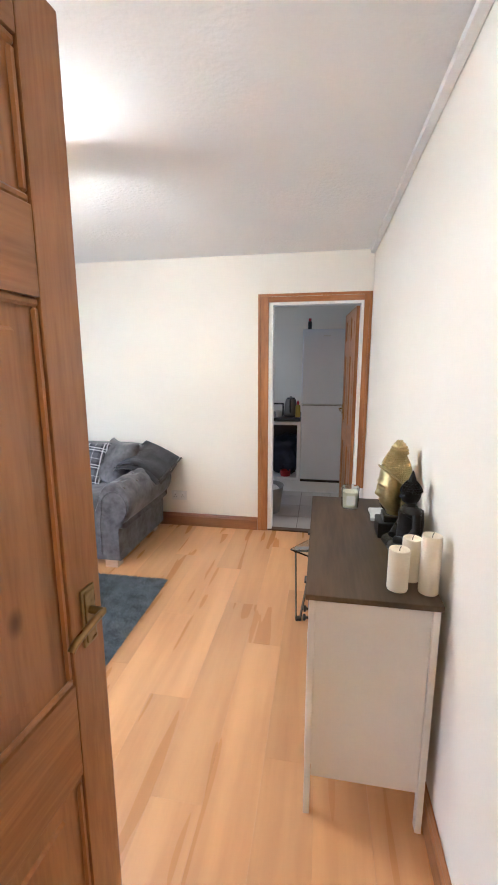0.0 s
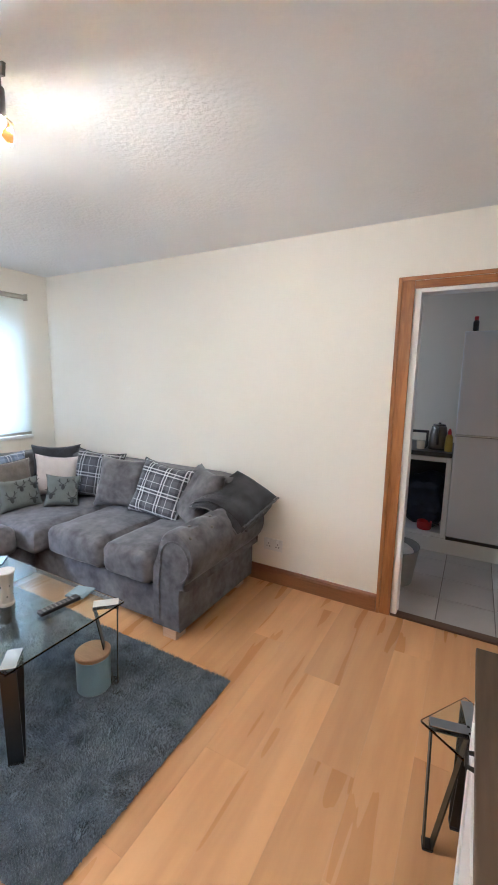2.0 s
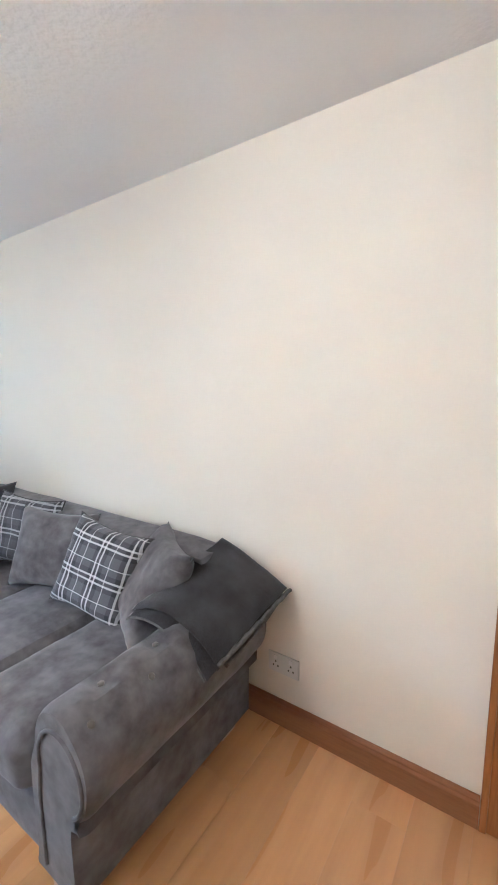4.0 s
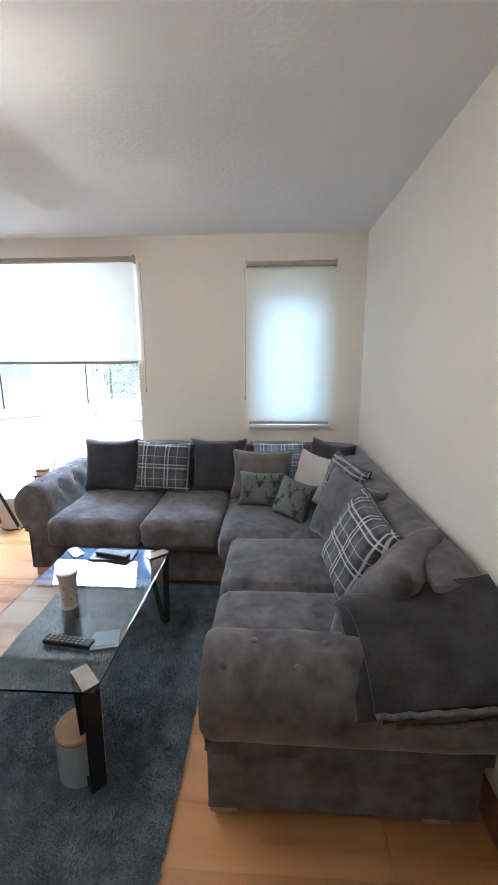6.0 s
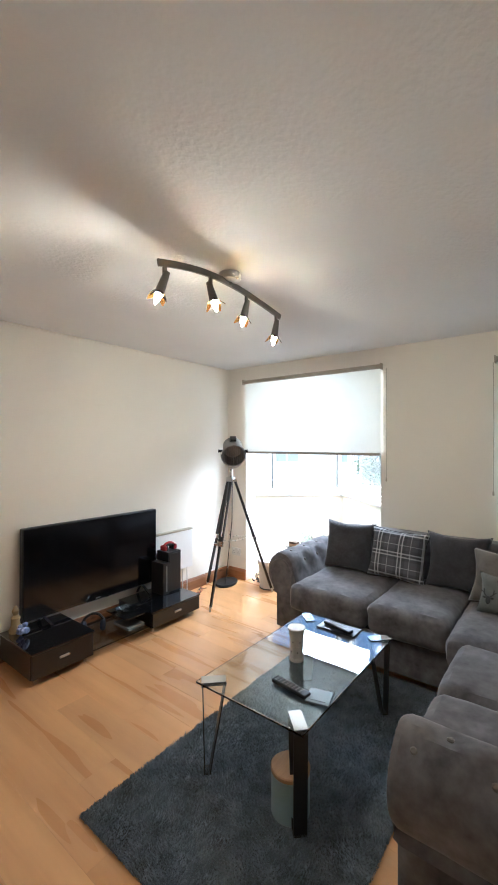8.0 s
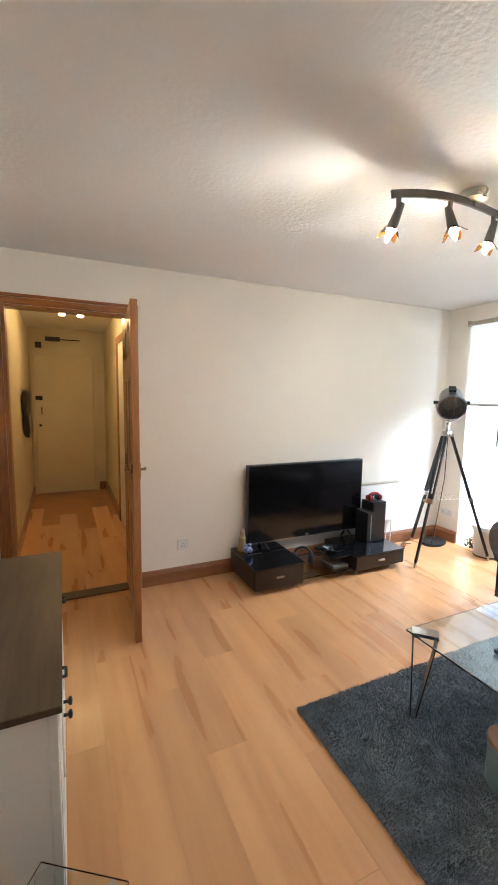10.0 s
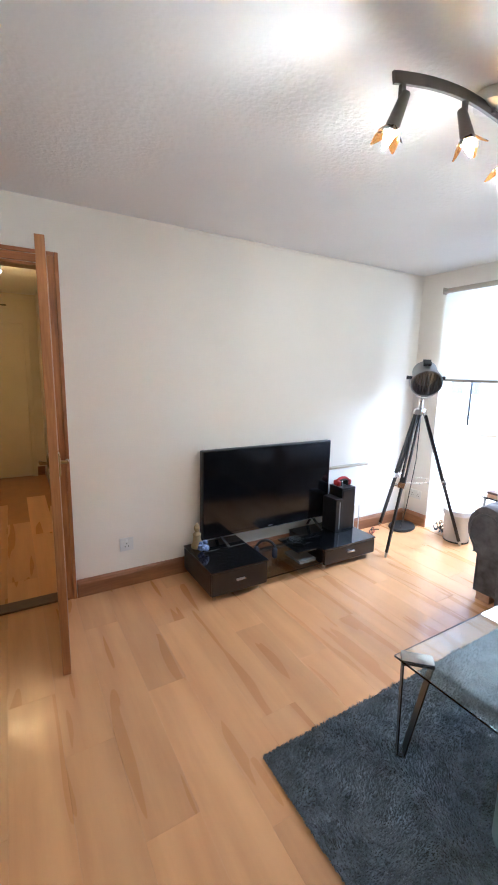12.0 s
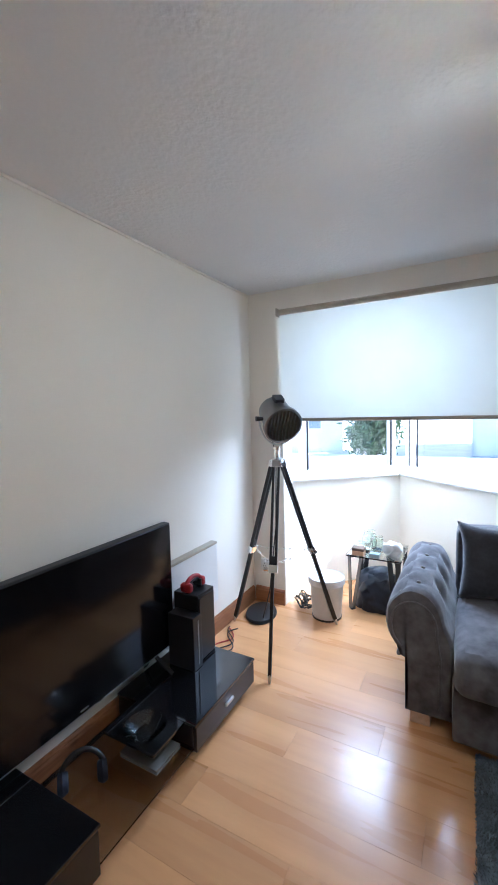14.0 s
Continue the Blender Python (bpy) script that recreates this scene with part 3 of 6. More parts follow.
def bay_window(name, p, q, mullions, length, dark):
    win = thing(name, "white plastic framed bay window with bright garden beyond", "window", (*p, 0), kind="structure")
    z0, z1 = SILL + 0.0, 2.12
    part("window_sill", upright(p, q, 0.0, length, SILL - 0.03, SILL, -0.16, 0.035, 0.006), "white", win, "white painted sill")
    fr = upright(p, q, 0, length, z0, z0 + 0.05, -0.12, -0.06)
    join(fr, upright(p, q, 0, length, z1 - 0.05, z1, -0.12, -0.06))
    for s in [0.03] + mullions + [length - 0.03]:
        join(fr, upright(p, q, s - 0.03, s + 0.03, z0 + 0.05, z1 - 0.05, -0.12, -0.06))
    part("window_frame", fr, "upvc", win)
    edges = [0.03] + mullions + [length - 0.03]
    for a, b in zip(edges, edges[1:]):
        pane = part("pane", upright(p, q, a + 0.03, b - 0.03, z0 + 0.05, z1 - 0.05, -0.095, -0.089, 0), "pane", win, smooth=False)
        pane.visible_shadow = False
    # thin black strips stand in for frame edges in shade
    if dark:
        for s, w in dark:
            part("gasket", upright(p, q, s, s + w, z0 + 0.05, z1 - 0.05, -0.0595, -0.052, 0), "black_satin", win, "dark strip for the shaded edge of the frame")
    return win


LEN = (Vector(APEX) - Vector(BL)).length
bay_window("window_1", APEX, BL, [0.88], LEN, ((0.045, 0.016), (0.845, 0.012)))
bay_window("window_2", BR, APEX, [], LEN, ((1.185, 0.014), (1.285, 0.010)))

# narrow window
win = thing("window_3", "narrow white plastic window behind a lowered blind", "window", (XW, NW_Y0, NW_Z0), kind="structure")
fr = box((XW - 0.13, NW_Y0, NW_Z0), (XW - 0.07, NW_Y0 + 0.06, NW_Z1), 0.004)
box((XW - 0.13, NW_Y1 - 0.06, NW_Z0), (XW - 0.07, NW_Y1, NW_Z1), 0.004, bm=fr)
box((XW - 0.13, NW_Y0 + 0.06, NW_Z0), (XW - 0.07, NW_Y1 - 0.06, NW_Z0 + 0.06), 0.004, bm=fr)
box((XW - 0.13, NW_Y0 + 0.06, NW_Z1 - 0.06), (XW - 0.07, NW_Y1 - 0.06, NW_Z1), 0.004, bm=fr)
part("window_frame", fr, "upvc", win)
pane = part("pane", box((XW - 0.103, NW_Y0 + 0.06, NW_Z0 + 0.06), (XW - 0.097, NW_Y1 - 0.06, NW_Z1 - 0.06)), "pane", win, smooth=False)
pane.visible_shadow = False
part("window_sill", box((XW - 0.16, NW_Y0 - 0.03, NW_Z0 - 0.03), (XW + 0.035, NW_Y1 + 0.03, NW_Z0), 0.006), "white", win, "white painted sill")


def roller_blind(y0, y1, ztop, zbot, label, cord_y, cord_z):
    b = thing("roller_blind", label, "blind", (XW, (y0 + y1) / 2, ztop))
    x = XW + 0.018
    n = 24
    bmc = bmesh.new()
    rows = []
    for i in range(n + 1):
        z = ztop - 0.02 - (ztop - 0.02 - zbot) * i / n
        rows.append([bmc.verts.new((x + 0.002 * math.sin(3.1 * k / 12 * 2 + i * 0.3), y0 + 0.003 + (y1 - y0 - 0.006) * k / 12, z)) for k in range(13)])
    for r0, r1 in zip(rows, rows[1:]):
        for k in range(12):
            bmc.faces.new((r0[k], r0[k + 1], r1[k + 1], r1[k]))
    part("cloth", bmc, "blind", b, "translucent cream cloth")
    part("headrail", rod((XW + 0.035, y0, ztop), (XW + 0.035, y1, ztop), 0.021, seg=16), "rail", b, "beige roller tube")
    for y in (y0 - 0.006, y1 + 0.006):
        part("bracket", box((XW + 0.001, y - 0.005, ztop - 0.028), (XW + 0.06, y + 0.005, ztop + 0.028), 0.003), "rail", b)
    part("bottom_bar", box((x - 0.008, y0 + 0.01, zbot - 0.012), (x + 0.008, y1 - 0.01, zbot + 0.012), 0.005), "rail", b)
    part("cord", tube([(XW + 0.03, cord_y, ztop - 0.02), (XW + 0.03, cord_y + 0.004, (ztop + cord_z) / 2), (XW + 0.03, cord_y, cord_z)], 0.0022, 6), "rail", b)
    part("cord_weight", lathe([(0.002, 0), (0.008, 0.004), (0.006, 0.03), (0.002, 0.035)], (XW + 0.03, cord_y, cord_z - 0.03), 10), "rail", b)


roller_blind(0.265, 1.80, 2.20, 1.425, "wide cream roller blind half lowered over the bay", 1.85, 1.22)
roller_blind(2.675, 3.335, 2.15, 0.945, "narrow cream roller blind fully lowered and glowing with daylight", 2.655, 1.16)

# trims
def skirting(name, p, q, label):
    """Moulded skirting between two plan points, standing to the left of the line."""
    p, q = Vector((*p, 0)), Vector((*q, 0))
    d = (q - p).normalized()
    nrm = Vector((-d.y, d.x, 0))
    prof = [(0.001, 0), (0.018, 0), (0.018, 0.088), (0.013, 0.098), (0.013, 0.104), (0.006, 0.116), (0.001, 0.118)]
    bm = bmesh.new()
    ends = [[bm.verts.new(e + nrm * o + Vector((0, 0, z))) for o, z in prof] for e in (p, q)]
    n = len(prof)
    for k in range(n):
        bm.faces.new((ends[0][k], ends[0][(k + 1) % n], ends[1][(k + 1) % n], ends[1][k]))
    bm.faces.new(ends[0][::-1]); bm.faces.new(ends[1])
    bmesh.ops.recalc_face_normals(bm, faces=bm.faces)
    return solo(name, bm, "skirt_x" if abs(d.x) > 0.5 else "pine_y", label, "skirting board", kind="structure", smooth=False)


SK = "varnished brown wooden skirting board"
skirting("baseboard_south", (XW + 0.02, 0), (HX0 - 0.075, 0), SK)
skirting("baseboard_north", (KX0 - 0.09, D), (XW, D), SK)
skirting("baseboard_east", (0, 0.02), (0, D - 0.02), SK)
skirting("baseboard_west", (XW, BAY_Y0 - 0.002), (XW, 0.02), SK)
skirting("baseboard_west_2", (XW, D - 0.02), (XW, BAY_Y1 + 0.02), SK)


def architrave(name, x0, x1, y, out, top, wl=0.07, wr=0.07, label="varnished knotty pine door surround", cut=0.0):
    """Moulded surround on the face y of a wall, standing out by out."""
    a = thing(name, label, "door frame", ((x0 + x1) / 2, y, 0), kind="structure")
    w = 0.065
    s = 1 if out > 0 else -1
    for xa, sg, ww in ((x0, -1, wl), (x1, 1, wr)):
        lo, hi = sorted((xa, xa + sg * ww))
        z0 = cut if sg > 0 else 0.0
        b = box((lo, y + s * 0.001, z0), (hi, y + s * 0.013, top + w), 0.003)
        e = xa + sg * ww
        box((min(e, e - sg * 0.022), y + s * 0.012, z0), (max(e, e - sg * 0.022), y + s * 0.021, top + w), 0.004, bm=b)
        part("jamb_casing", b, "pine_frame", a)
    b = box((x0 + 0.0005, y + s * 0.001, top), (x1 - 0.0005, y + s * 0.013, top + w - 0.0225), 0.003)
    box((x0 - wl + 0.0225, y + s * 0.012, top + w - 0.022), (x1 + wr - 0.0225, y + s * 0.021, top + w), 0.004, bm=b)
    part("head_casing", b, "pine_frame_x", a)
    return a


architrave("trim_kitchen_door", KX0, KX1, D, -1, OPEN_TOP, 0.088, 0.061, cut=0.444)
structure("trim_casing_foot", box((KX1 + 0.0005, D - 0.014, 0.001), (KX1 + 0.061, D - 0.001, 0.4435), 0.003), "white", "white boxed foot under the door casing", "trim")
architrave("trim_hall_door", HX0, HX1, 0, 1, HALL_TOP)

# door linings, white in the kitchen doorway
lin = box((KX0, D + 0.002, 0), (KX0 + 0.036, D + T, OPEN_TOP), 0.002)
box((KX1 - 0.022, D + 0.002, 0), (KX1, D + T, OPEN_TOP), 0.002, bm=lin)
box((KX0 + 0.036, D + 0.002, OPEN_TOP - 0.022), (KX1 - 0.022, D + T, OPEN_TOP), 0.002, bm=lin)
structure("trim_kitchen_lining", lin, "white", "white painted door lining", "door frame")
lin = box((HX0, -T, 0), (HX0 + 0.022, -0.002, HALL_TOP), 0.002)
box((HX1 - 0.022, -T, 0), (HX1, -0.002, HALL_TOP), 0.002, bm=lin)
box((HX0 + 0.022, -T, HALL_TOP - 0.016), (HX1 - 0.022, -0.002, HALL_TOP), 0.002, bm=lin)
structure("trim_hall_lining", lin, "pine", "varnished pine door lining", "door frame")
structure("trim_threshold_hall", box((HX0, -0.10, 0.001), (HX1, 0.01, 0.014), 0.005), "threshold", "dark wooden threshold strip", "threshold")
structure("trim_threshold_kitchen", box((KX0, D - 0.01, 0.001), (KX1, D + 0.06, 0.014), 0.005), "threshold", "dark wooden threshold strip", "threshold")
# cable trunking where wall and ceiling meet
structure("trim_trunking", box((-0.036, 0.005, H - 0.034), (-0.002, D - 0.01, H - 0.004), 0.004), "white", "white plastic cable trunking under the ceiling", "trunking")
structure("trim_bead", box((XW + 0.02, 0.001, H - 0.016), (-1.7, 0.011, H - 0.003), 0.004), "wall", "thin painted bead along the ceiling edge", "trim")


def panel_door(name, hinge, rz, width, height, label, up, across):
    """Six-panel pine door: local x from the hinge, local y through its thickness."""
    d = thing(name, label, "door", (*hinge, 0.008), rz, kind="structure")
    m = WORLD_OF[d]
    th, st, mid = 0.038, 0.085, 0.095
    zs = [0.0, 0.21, 0.735, 0.92, 1.57, 1.695, 1.90, height]

    def put(bm, name_, mat, label_=""):
        bmesh.ops.transform(bm, matrix=m, verts=bm.verts)
        return part(name_, bm, mat, d, label_)

    for x0, x1, z0, z1 in ((0, st, 0, height), (width - st, width, 0, height), (width / 2 - mid / 2, width / 2 + mid / 2, zs[1], zs[6])):
        put(box((x0, -th / 2, z0), (x1, th / 2, z1), 0.003), "stile", up)
    for a, b in ((0, 1), (2, 3), (4, 5), (6, 7)):
        spans = ((st + 0.0005, width - st - 0.0005),) if a in (0, 6) else ((st + 0.0005, width / 2 - mid / 2 - 0.0005), (width / 2 + mid / 2 + 0.0005, width - st - 0.0005))
        for x0, x1 in spans:
            put(box((x0, -th / 2 + 0.0005, zs[a]), (x1, th / 2 - 0.0005, zs[b]), 0.002), "rail", across)
    for z0, z1 in ((zs[1], zs[2]), (zs[3], zs[4]), (zs[5], zs[6])):
        for x0, x1 in ((st, width / 2 - mid / 2), (width / 2 + mid / 2, width - st)):
            b = box((x0, -0.009, z0), (x1, 0.009, z1))
            box((x0 + 0.045, -0.0145, z0 + 0.045), (x1 - 0.045, 0.0145, z1 - 0.045), 0.0055, 1, bm=b)
            for s in (-1, 1):
                for u in ((x0, z0, x1, z0 + 0.014), (x0, z1 - 0.014, x1, z1), (x0, z0 + 0.014, x0 + 0.014, z1 - 0.014), (x1 - 0.014, z0 + 0.014, x1, z1 - 0.014)):
                    box((u[0], s * 0.008, u[1]), (u[2], s * 0.016, u[3]), 0.004, 1, bm=b)
            put(b, "panel", up)
    xh, zh = width - 0.042, 1.03
    for s in (-1, 1):
        h = box((xh - 0.018, s * (th / 2 + 0.0002), zh - 0.055), (xh + 0.018, s * (th / 2 + 0.006), zh + 0.055), 0.0025)
        box((xh - 0.013, s * (th / 2 + 0.005), zh - 0.048), (xh + 0.013, s * (th / 2 + 0.009), zh + 0.048), 0.003, bm=h)
        pl = put(h, "handle_plate", "brass", "aged brass backplate")
        lv = rod((xh, s * (th / 2 + 0.006), zh + 0.012), (xh, s * (th / 2 + 0.036), zh + 0.012), 0.0075)
        tube([(xh, s * (th / 2 + 0.034), zh + 0.012), (xh - 0.022, s * (th / 2 + 0.038), zh + 0.015), (xh - 0.05, s * (th / 2 + 0.037), zh + 0.010), (xh - 0.078, s * (th / 2 + 0.035), zh + 0.002), (xh - 0.086, s * (th / 2 + 0.034), zh - 0.006)], 0.0065, 10, bm=lv)
        bmesh.ops.transform(lv, matrix=m, verts=lv.verts)
        part("lever", lv, "brass", pl)
    for z in (0.25, 1.0, 1.75):
        put(rod((-0.004, -th / 2 - 0.004, z - 0.04), (-0.004, -th / 2 - 0.004, z + 0.04), 0.006), "hinge", "brass")
    return d


panel_door("door_1", (-0.872, -0.012), math.degrees(math.atan2(0.735, 0.068)), 0.738, 1.985, "knotty pine six-panel door standing wide open", "pine", "pine_x")
panel_door("door_2", (KX1 - 0.03, D + 0.115), math.degrees(math.atan2(0.70, -0.05)), 0.70, 1.96, "knotty pine kitchen door standing open", "pine_frame", "pine_frame_x")


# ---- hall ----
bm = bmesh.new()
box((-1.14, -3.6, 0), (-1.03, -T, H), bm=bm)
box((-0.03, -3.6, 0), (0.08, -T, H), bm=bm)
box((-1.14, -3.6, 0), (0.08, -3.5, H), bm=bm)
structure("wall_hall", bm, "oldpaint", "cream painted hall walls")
structure("ceiling_hall", box((-1.14, -3.6, H), (0.12, -T, H + 0.1)), "ceiling", "white hall ceiling", "ceiling")
structure("baseboard_hall", box((-1.03, -3.49, 0), (-1.012, -1.85, 0.12), 0.004), "pine_y", SK, "skirting board")
structure("baseboard_hall_2", box((-0.045, -3.49, 0), (-0.03, -T, 0.12), 0.004), "pine_y", SK, "skirting board")
structure("baseboard_hall_3", box((-1.01, -3.5, 0), (-0.90, -3.48, 0.12), 0.004), "skirt_x", SK, "skirting board")

fd = thing("door_3", "plain cream painted front door, closed, with a black latch", "door", (-0.48, -3.48, 0), kind="structure")
part("leaf", box((-0.86, -3.495, 0.01), (-0.10, -3.455, 2.0), 0.003), "oldpaint", fd)
fr = box((-0.92, -3.499, 0), (-0.862, -3.44, 2.06), 0.004)
box((-0.098, -3.499, 0), (-0.055, -3.44, 2.06), 0.004, bm=fr)
box((-0.862, -3.499, 2.002), (-0.098, -3.44, 2.06), 0.004, bm=fr)
part("door_frame", fr, "oldpaint", fd)
part("latch", box((-0.19, -3.455, 1.36), (-0.10, -3.42, 1.42), 0.006), "black_satin", fd, "black night latch")
part("handle", tube([(-0.175, -3.455, 1.16), (-0.175, -3.41, 1.17), (-0.175, -3.405, 1.21), (-0.175, -3.41, 1.25), (-0.175, -3.455, 1.26)], 0.009), "brass", fd, "brass pull handle")
part("keyhole", lathe([(0.018, 0), (0.016, 0.006), (0.0, 0.007)], (-0.15, -3.455, 1.0), 14, axis=(0, 1, 0)), "black_satin", fd)

sd = thing("door_4", "dark varnished side door frame in the hall", "door", (-1.03, -1.45, 0), kind="structure")
fr = box((-1.029, -1.83, 0), (-1.005, -1.76, 2.09), 0.004)
box((-1.029, -1.16, 0), (-1.005, -1.09, 2.09), 0.004, bm=fr)
box((-1.029, -1.76, 2.02), (-1.005, -1.16, 2.09), 0.004, bm=fr)
part("door_frame", fr, "pine", sd)
part("leaf", box((-1.029, -1.759, 0.01), (-1.02, -1.161, 2.019), 0.003), "white", sd)

mb = thing("fuse_box", "black fuse unit with cables above the front door", "fuse box", (-0.34, -3.5, 2.2))
part("body", box((-0.44, -3.499, 2.19), (-0.25, -3.44, 2.25), 0.008), "black_satin", mb)
part("conduit", rod((-0.70, -3.49, 2.22), (-0.442, -3.49, 2.22), 0.008), "black_satin", mb)
part("meter", box((-0.20, -3.499, 2.09), (-0.12, -3.45, 2.17), 0.006), "black_satin", mb)

sl = thing("hall_spotlight", "hall ceiling spotlight bar with two lit bulbs", "ceiling light", (-0.55, -1.69, H))
part("bar", box((-0.72, -1.715, H - 0.025), (-0.38, -1.665, H - 0.001), 0.006), "steel", sl)
for x in (-0.465, -0.641):
    hd = part("head", lathe([(0.02, 0.03), (0.034, 0.015), (0.037, -0.035), (0.033, -0.037)], (x, -1.69, H - 0.05), 18), "steel", sl)
    part("bulb", lathe([(0.0, 0.012), (0.02, 0.006), (0.03, -0.008), (0.026, -0.018), (0.0, -0.024)], (x, -1.69, H - 0.085), 18), "hall_bulb", hd)

ch = thing("coat_hook", "black coat hanging from a hook on the hall wall", "coat", (-0.05, -2.1, 1.4))
part("hook", tube([(-0.031, -2.1, 1.5), (-0.07, -2.1, 1.49), (-0.075, -2.1, 1.52)], 0.006), "steel", ch)
part("garment", soft_box((-0.10, -2.2, 0.98), (-0.034, -2.0, 1.49), 0.03, 8, wob=0.02), "black_satin", ch)

# ---- kitchen ----
KW = -2.2
bm = bmesh.new()
# the west wall leaves a small unseen hole, added for the fill lamp
box((KW - 0.1, D + T, 0), (KW, 4.45, H), bm=bm)
box((KW - 0.1, 4.7, 0), (KW, 5.6, H), bm=bm)
box((KW - 0.1, 4.45, 0), (KW, 4.7, 1.3), bm=bm)
box((KW - 0.1, 4.45, 1.44), (KW, 4.7, H), bm=bm)
box((KW, 5.5, 0), (0.1, 5.6, H), bm=bm)
box((0.0, D + T, 0), (0.1, 5.5, H), bm=bm)
structure("wall_kitchen", bm, "wall", "pale painted kitchen walls")
structure("ceiling_kitchen", box((KW - 0.1, D + T, H), (0.1, 5.6, H + 0.1)), "ceiling", "white kitchen ceiling", "ceiling")

fz = thing("fridge_freezer", "tall white fridge freezer with a red-topped can on it", "fridge", (-0.33, 4.8, 0.15))
part("body", box((-0.60, 4.84, 0.155), (-0.05, 5.40, 1.88), 0.006), "fridge", fz)
u = part("upper_door", box((-0.60, 4.78, 1.05), (-0.05, 4.835, 1.88), 0.012, 3), "fridge", fz)
l = part("lower_door", box((-0.60, 4.78, 0.16), (-0.05, 4.835, 1.035), 0.012, 3), "fridge", fz)
part("handle", box((-0.60, 4.765, 1.040), (-0.05, 4.784, 1.050), 0.003), "steel", fz, "silver grip strip between the doors")
# black strips give the two door gaps their shade as colour
part("seal", box((-0.595, 4.786, 1.0345), (-0.055, 4.834, 1.0505)), "black_satin", fz, "black strip for the shade between the doors")
part("kick_strip", box((-0.598, 4.782, 0.132), (-0.052, 4.838, 0.157)), "black_satin", fz, "black strip for the shade in the gap under the lower door")
part("badge", box((-0.37, 4.777, 1.80), (-0.29, 4.7805, 1.815), 0.001), "steel", u, "small silver badge")
part("latch", box((-0.14, 4.765, 0.93), (-0.09, 4.781, 0.945), 0.003), "steel", l)

pl = thing("plinth", "white raised plinth under the fridge", "plinth", (-0.4, 4.8, 0), kind="structure")
part("board", box((-1.4, 4.79, 0), (-0.02, 4.81, 0.13), 0.003), "white", pl)
part("deck", box((-1.4, 4.81, 0.11), (-0.02, 5.45, 0.15), 0.003), "white", pl)

bc = thing("base_cabinet", "white open kitchen base unit with dark things inside", "cabinet", (-1.0, 4.8, 0.15))
part("side_panel", box((-0.645, 4.80, 0.152), (-0.605, 5.4, 0.84), 0.003), "white", bc)
part("side_panel", box((-1.40, 4.80, 0.152), (-1.36, 5.4, 0.84), 0.003), "white", bc)
part("top_rail", box((-1.359, 4.80, 0.80), (-0.646, 4.83, 0.84), 0.003), "white", bc)
part("bottom_panel", box((-1.359, 4.80, 0.152), (-0.646, 5.4, 0.17), 0.002), "white", bc)
# black instead of white: the open unit's inner shade is in the colour
part("back_panel", box((-1.359, 5.39, 0.171), (-0.646, 5.4, 0.799)), "black_satin", bc, "back panel coloured black for the shade inside")
solo("worktop", box((-1.9, 4.78, 0.845), (-0.605, 5.48, 0.885), 0.006), "worktop", "dark speckled kitchen worktop", "worktop", (-1.2, 5.1, 0.845))
solo("bin_bag", soft_box((-0.95, 4.9, 0.172), (-0.67, 5.3, 0.62), 0.1, 10, wob=0.06), "navy", "crumpled dark bag inside the open unit", "bag", (-0.8, 5.1, 0.172))
pt = thing("saucepan", "small red saucepan in the open unit", "saucepan", (-0.78, 4.86, 0.17))
part("pot", lathe([(0.0, 0), (0.055, 0.002), (0.062, 0.02), (0.062, 0.07), (0.058, 0.07), (0.056, 0.015), (0.0, 0.012)], (-0.78, 4.86, 0.171), 24), "red", pt)
part("handle", rod((-0.72, 4.86, 0.225), (-0.66, 4.855, 0.23), 0.008), "black_satin", pt)

kt = thing("kettle", "black and steel electric kettle on the worktop", "kettle", (-0.735, 4.97, 0.885))
part("jug", lathe([(0.0, 0.018), (0.075, 0.018), (0.078, 0.03), (0.072, 0.13), (0.060, 0.20), (0.055, 0.205), (0.0, 0.215)], (-0.735, 4.97, 0.885), 28), "nickel", kt)
part("base", lathe([(0.0, 0), (0.08, 0), (0.08, 0.015), (0.0, 0.018)], (-0.735, 4.97, 0.885), 28), "black_satin", kt)
part("handle", tube([(-0.735, 4.905, 1.09), (-0.735, 4.865, 1.08), (-0.735, 4.855, 1.02), (-0.735, 4.895, 0.94)], 0.012), "black_satin", kt)
part("lid", lathe([(0.052, 0), (0.05, 0.012), (0.012, 0.016), (0.01, 0.028), (0, 0.03)], (-0.735, 4.97, 1.094), 24), "black_satin", kt)
mu = thing("sauce_bottle", "yellow squeezy sauce bottle with a red cap", "bottle", (-0.645, 4.88, 0.885))
part("bottle", lathe([(0.0, 0), (0.03, 0.0), (0.032, 0.06), (0.028, 0.13), (0.014, 0.15), (0, 0.152)], (-0.645, 4.88, 0.886), 18), "yellow", mu)
part("cap", lathe([(0.016, 0), (0.014, 0.03), (0.004, 0.05), (0, 0.051)], (-0.645, 4.88, 1.034), 14), "red", mu)
tr = thing("toast_rack", "black wire dish rack with crockery on the worktop", "rack", (-0.90, 5.0, 0.885))
fr = None
for k in range(5):
    y = 4.93 + 0.04 * k
    fr = tube([(-0.97, y, 0.89), (-0.97, y, 1.03), (-0.83, y, 1.03), (-0.83, y, 0.89)], 0.004, 6, bm=fr)
part("wire", fr, "black_satin", tr)
part("cup", lathe([(0, 0), (0.03, 0), (0.036, 0.07), (0.033, 0.07), (0.028, 0.006), (0, 0.006)], (-0.87, 4.9, 0.887), 18), "ceramic", tr)
ca = thing("spray_can", "small dark spray can with a red cap", "can", (-0.53, 4.98, 1.88))
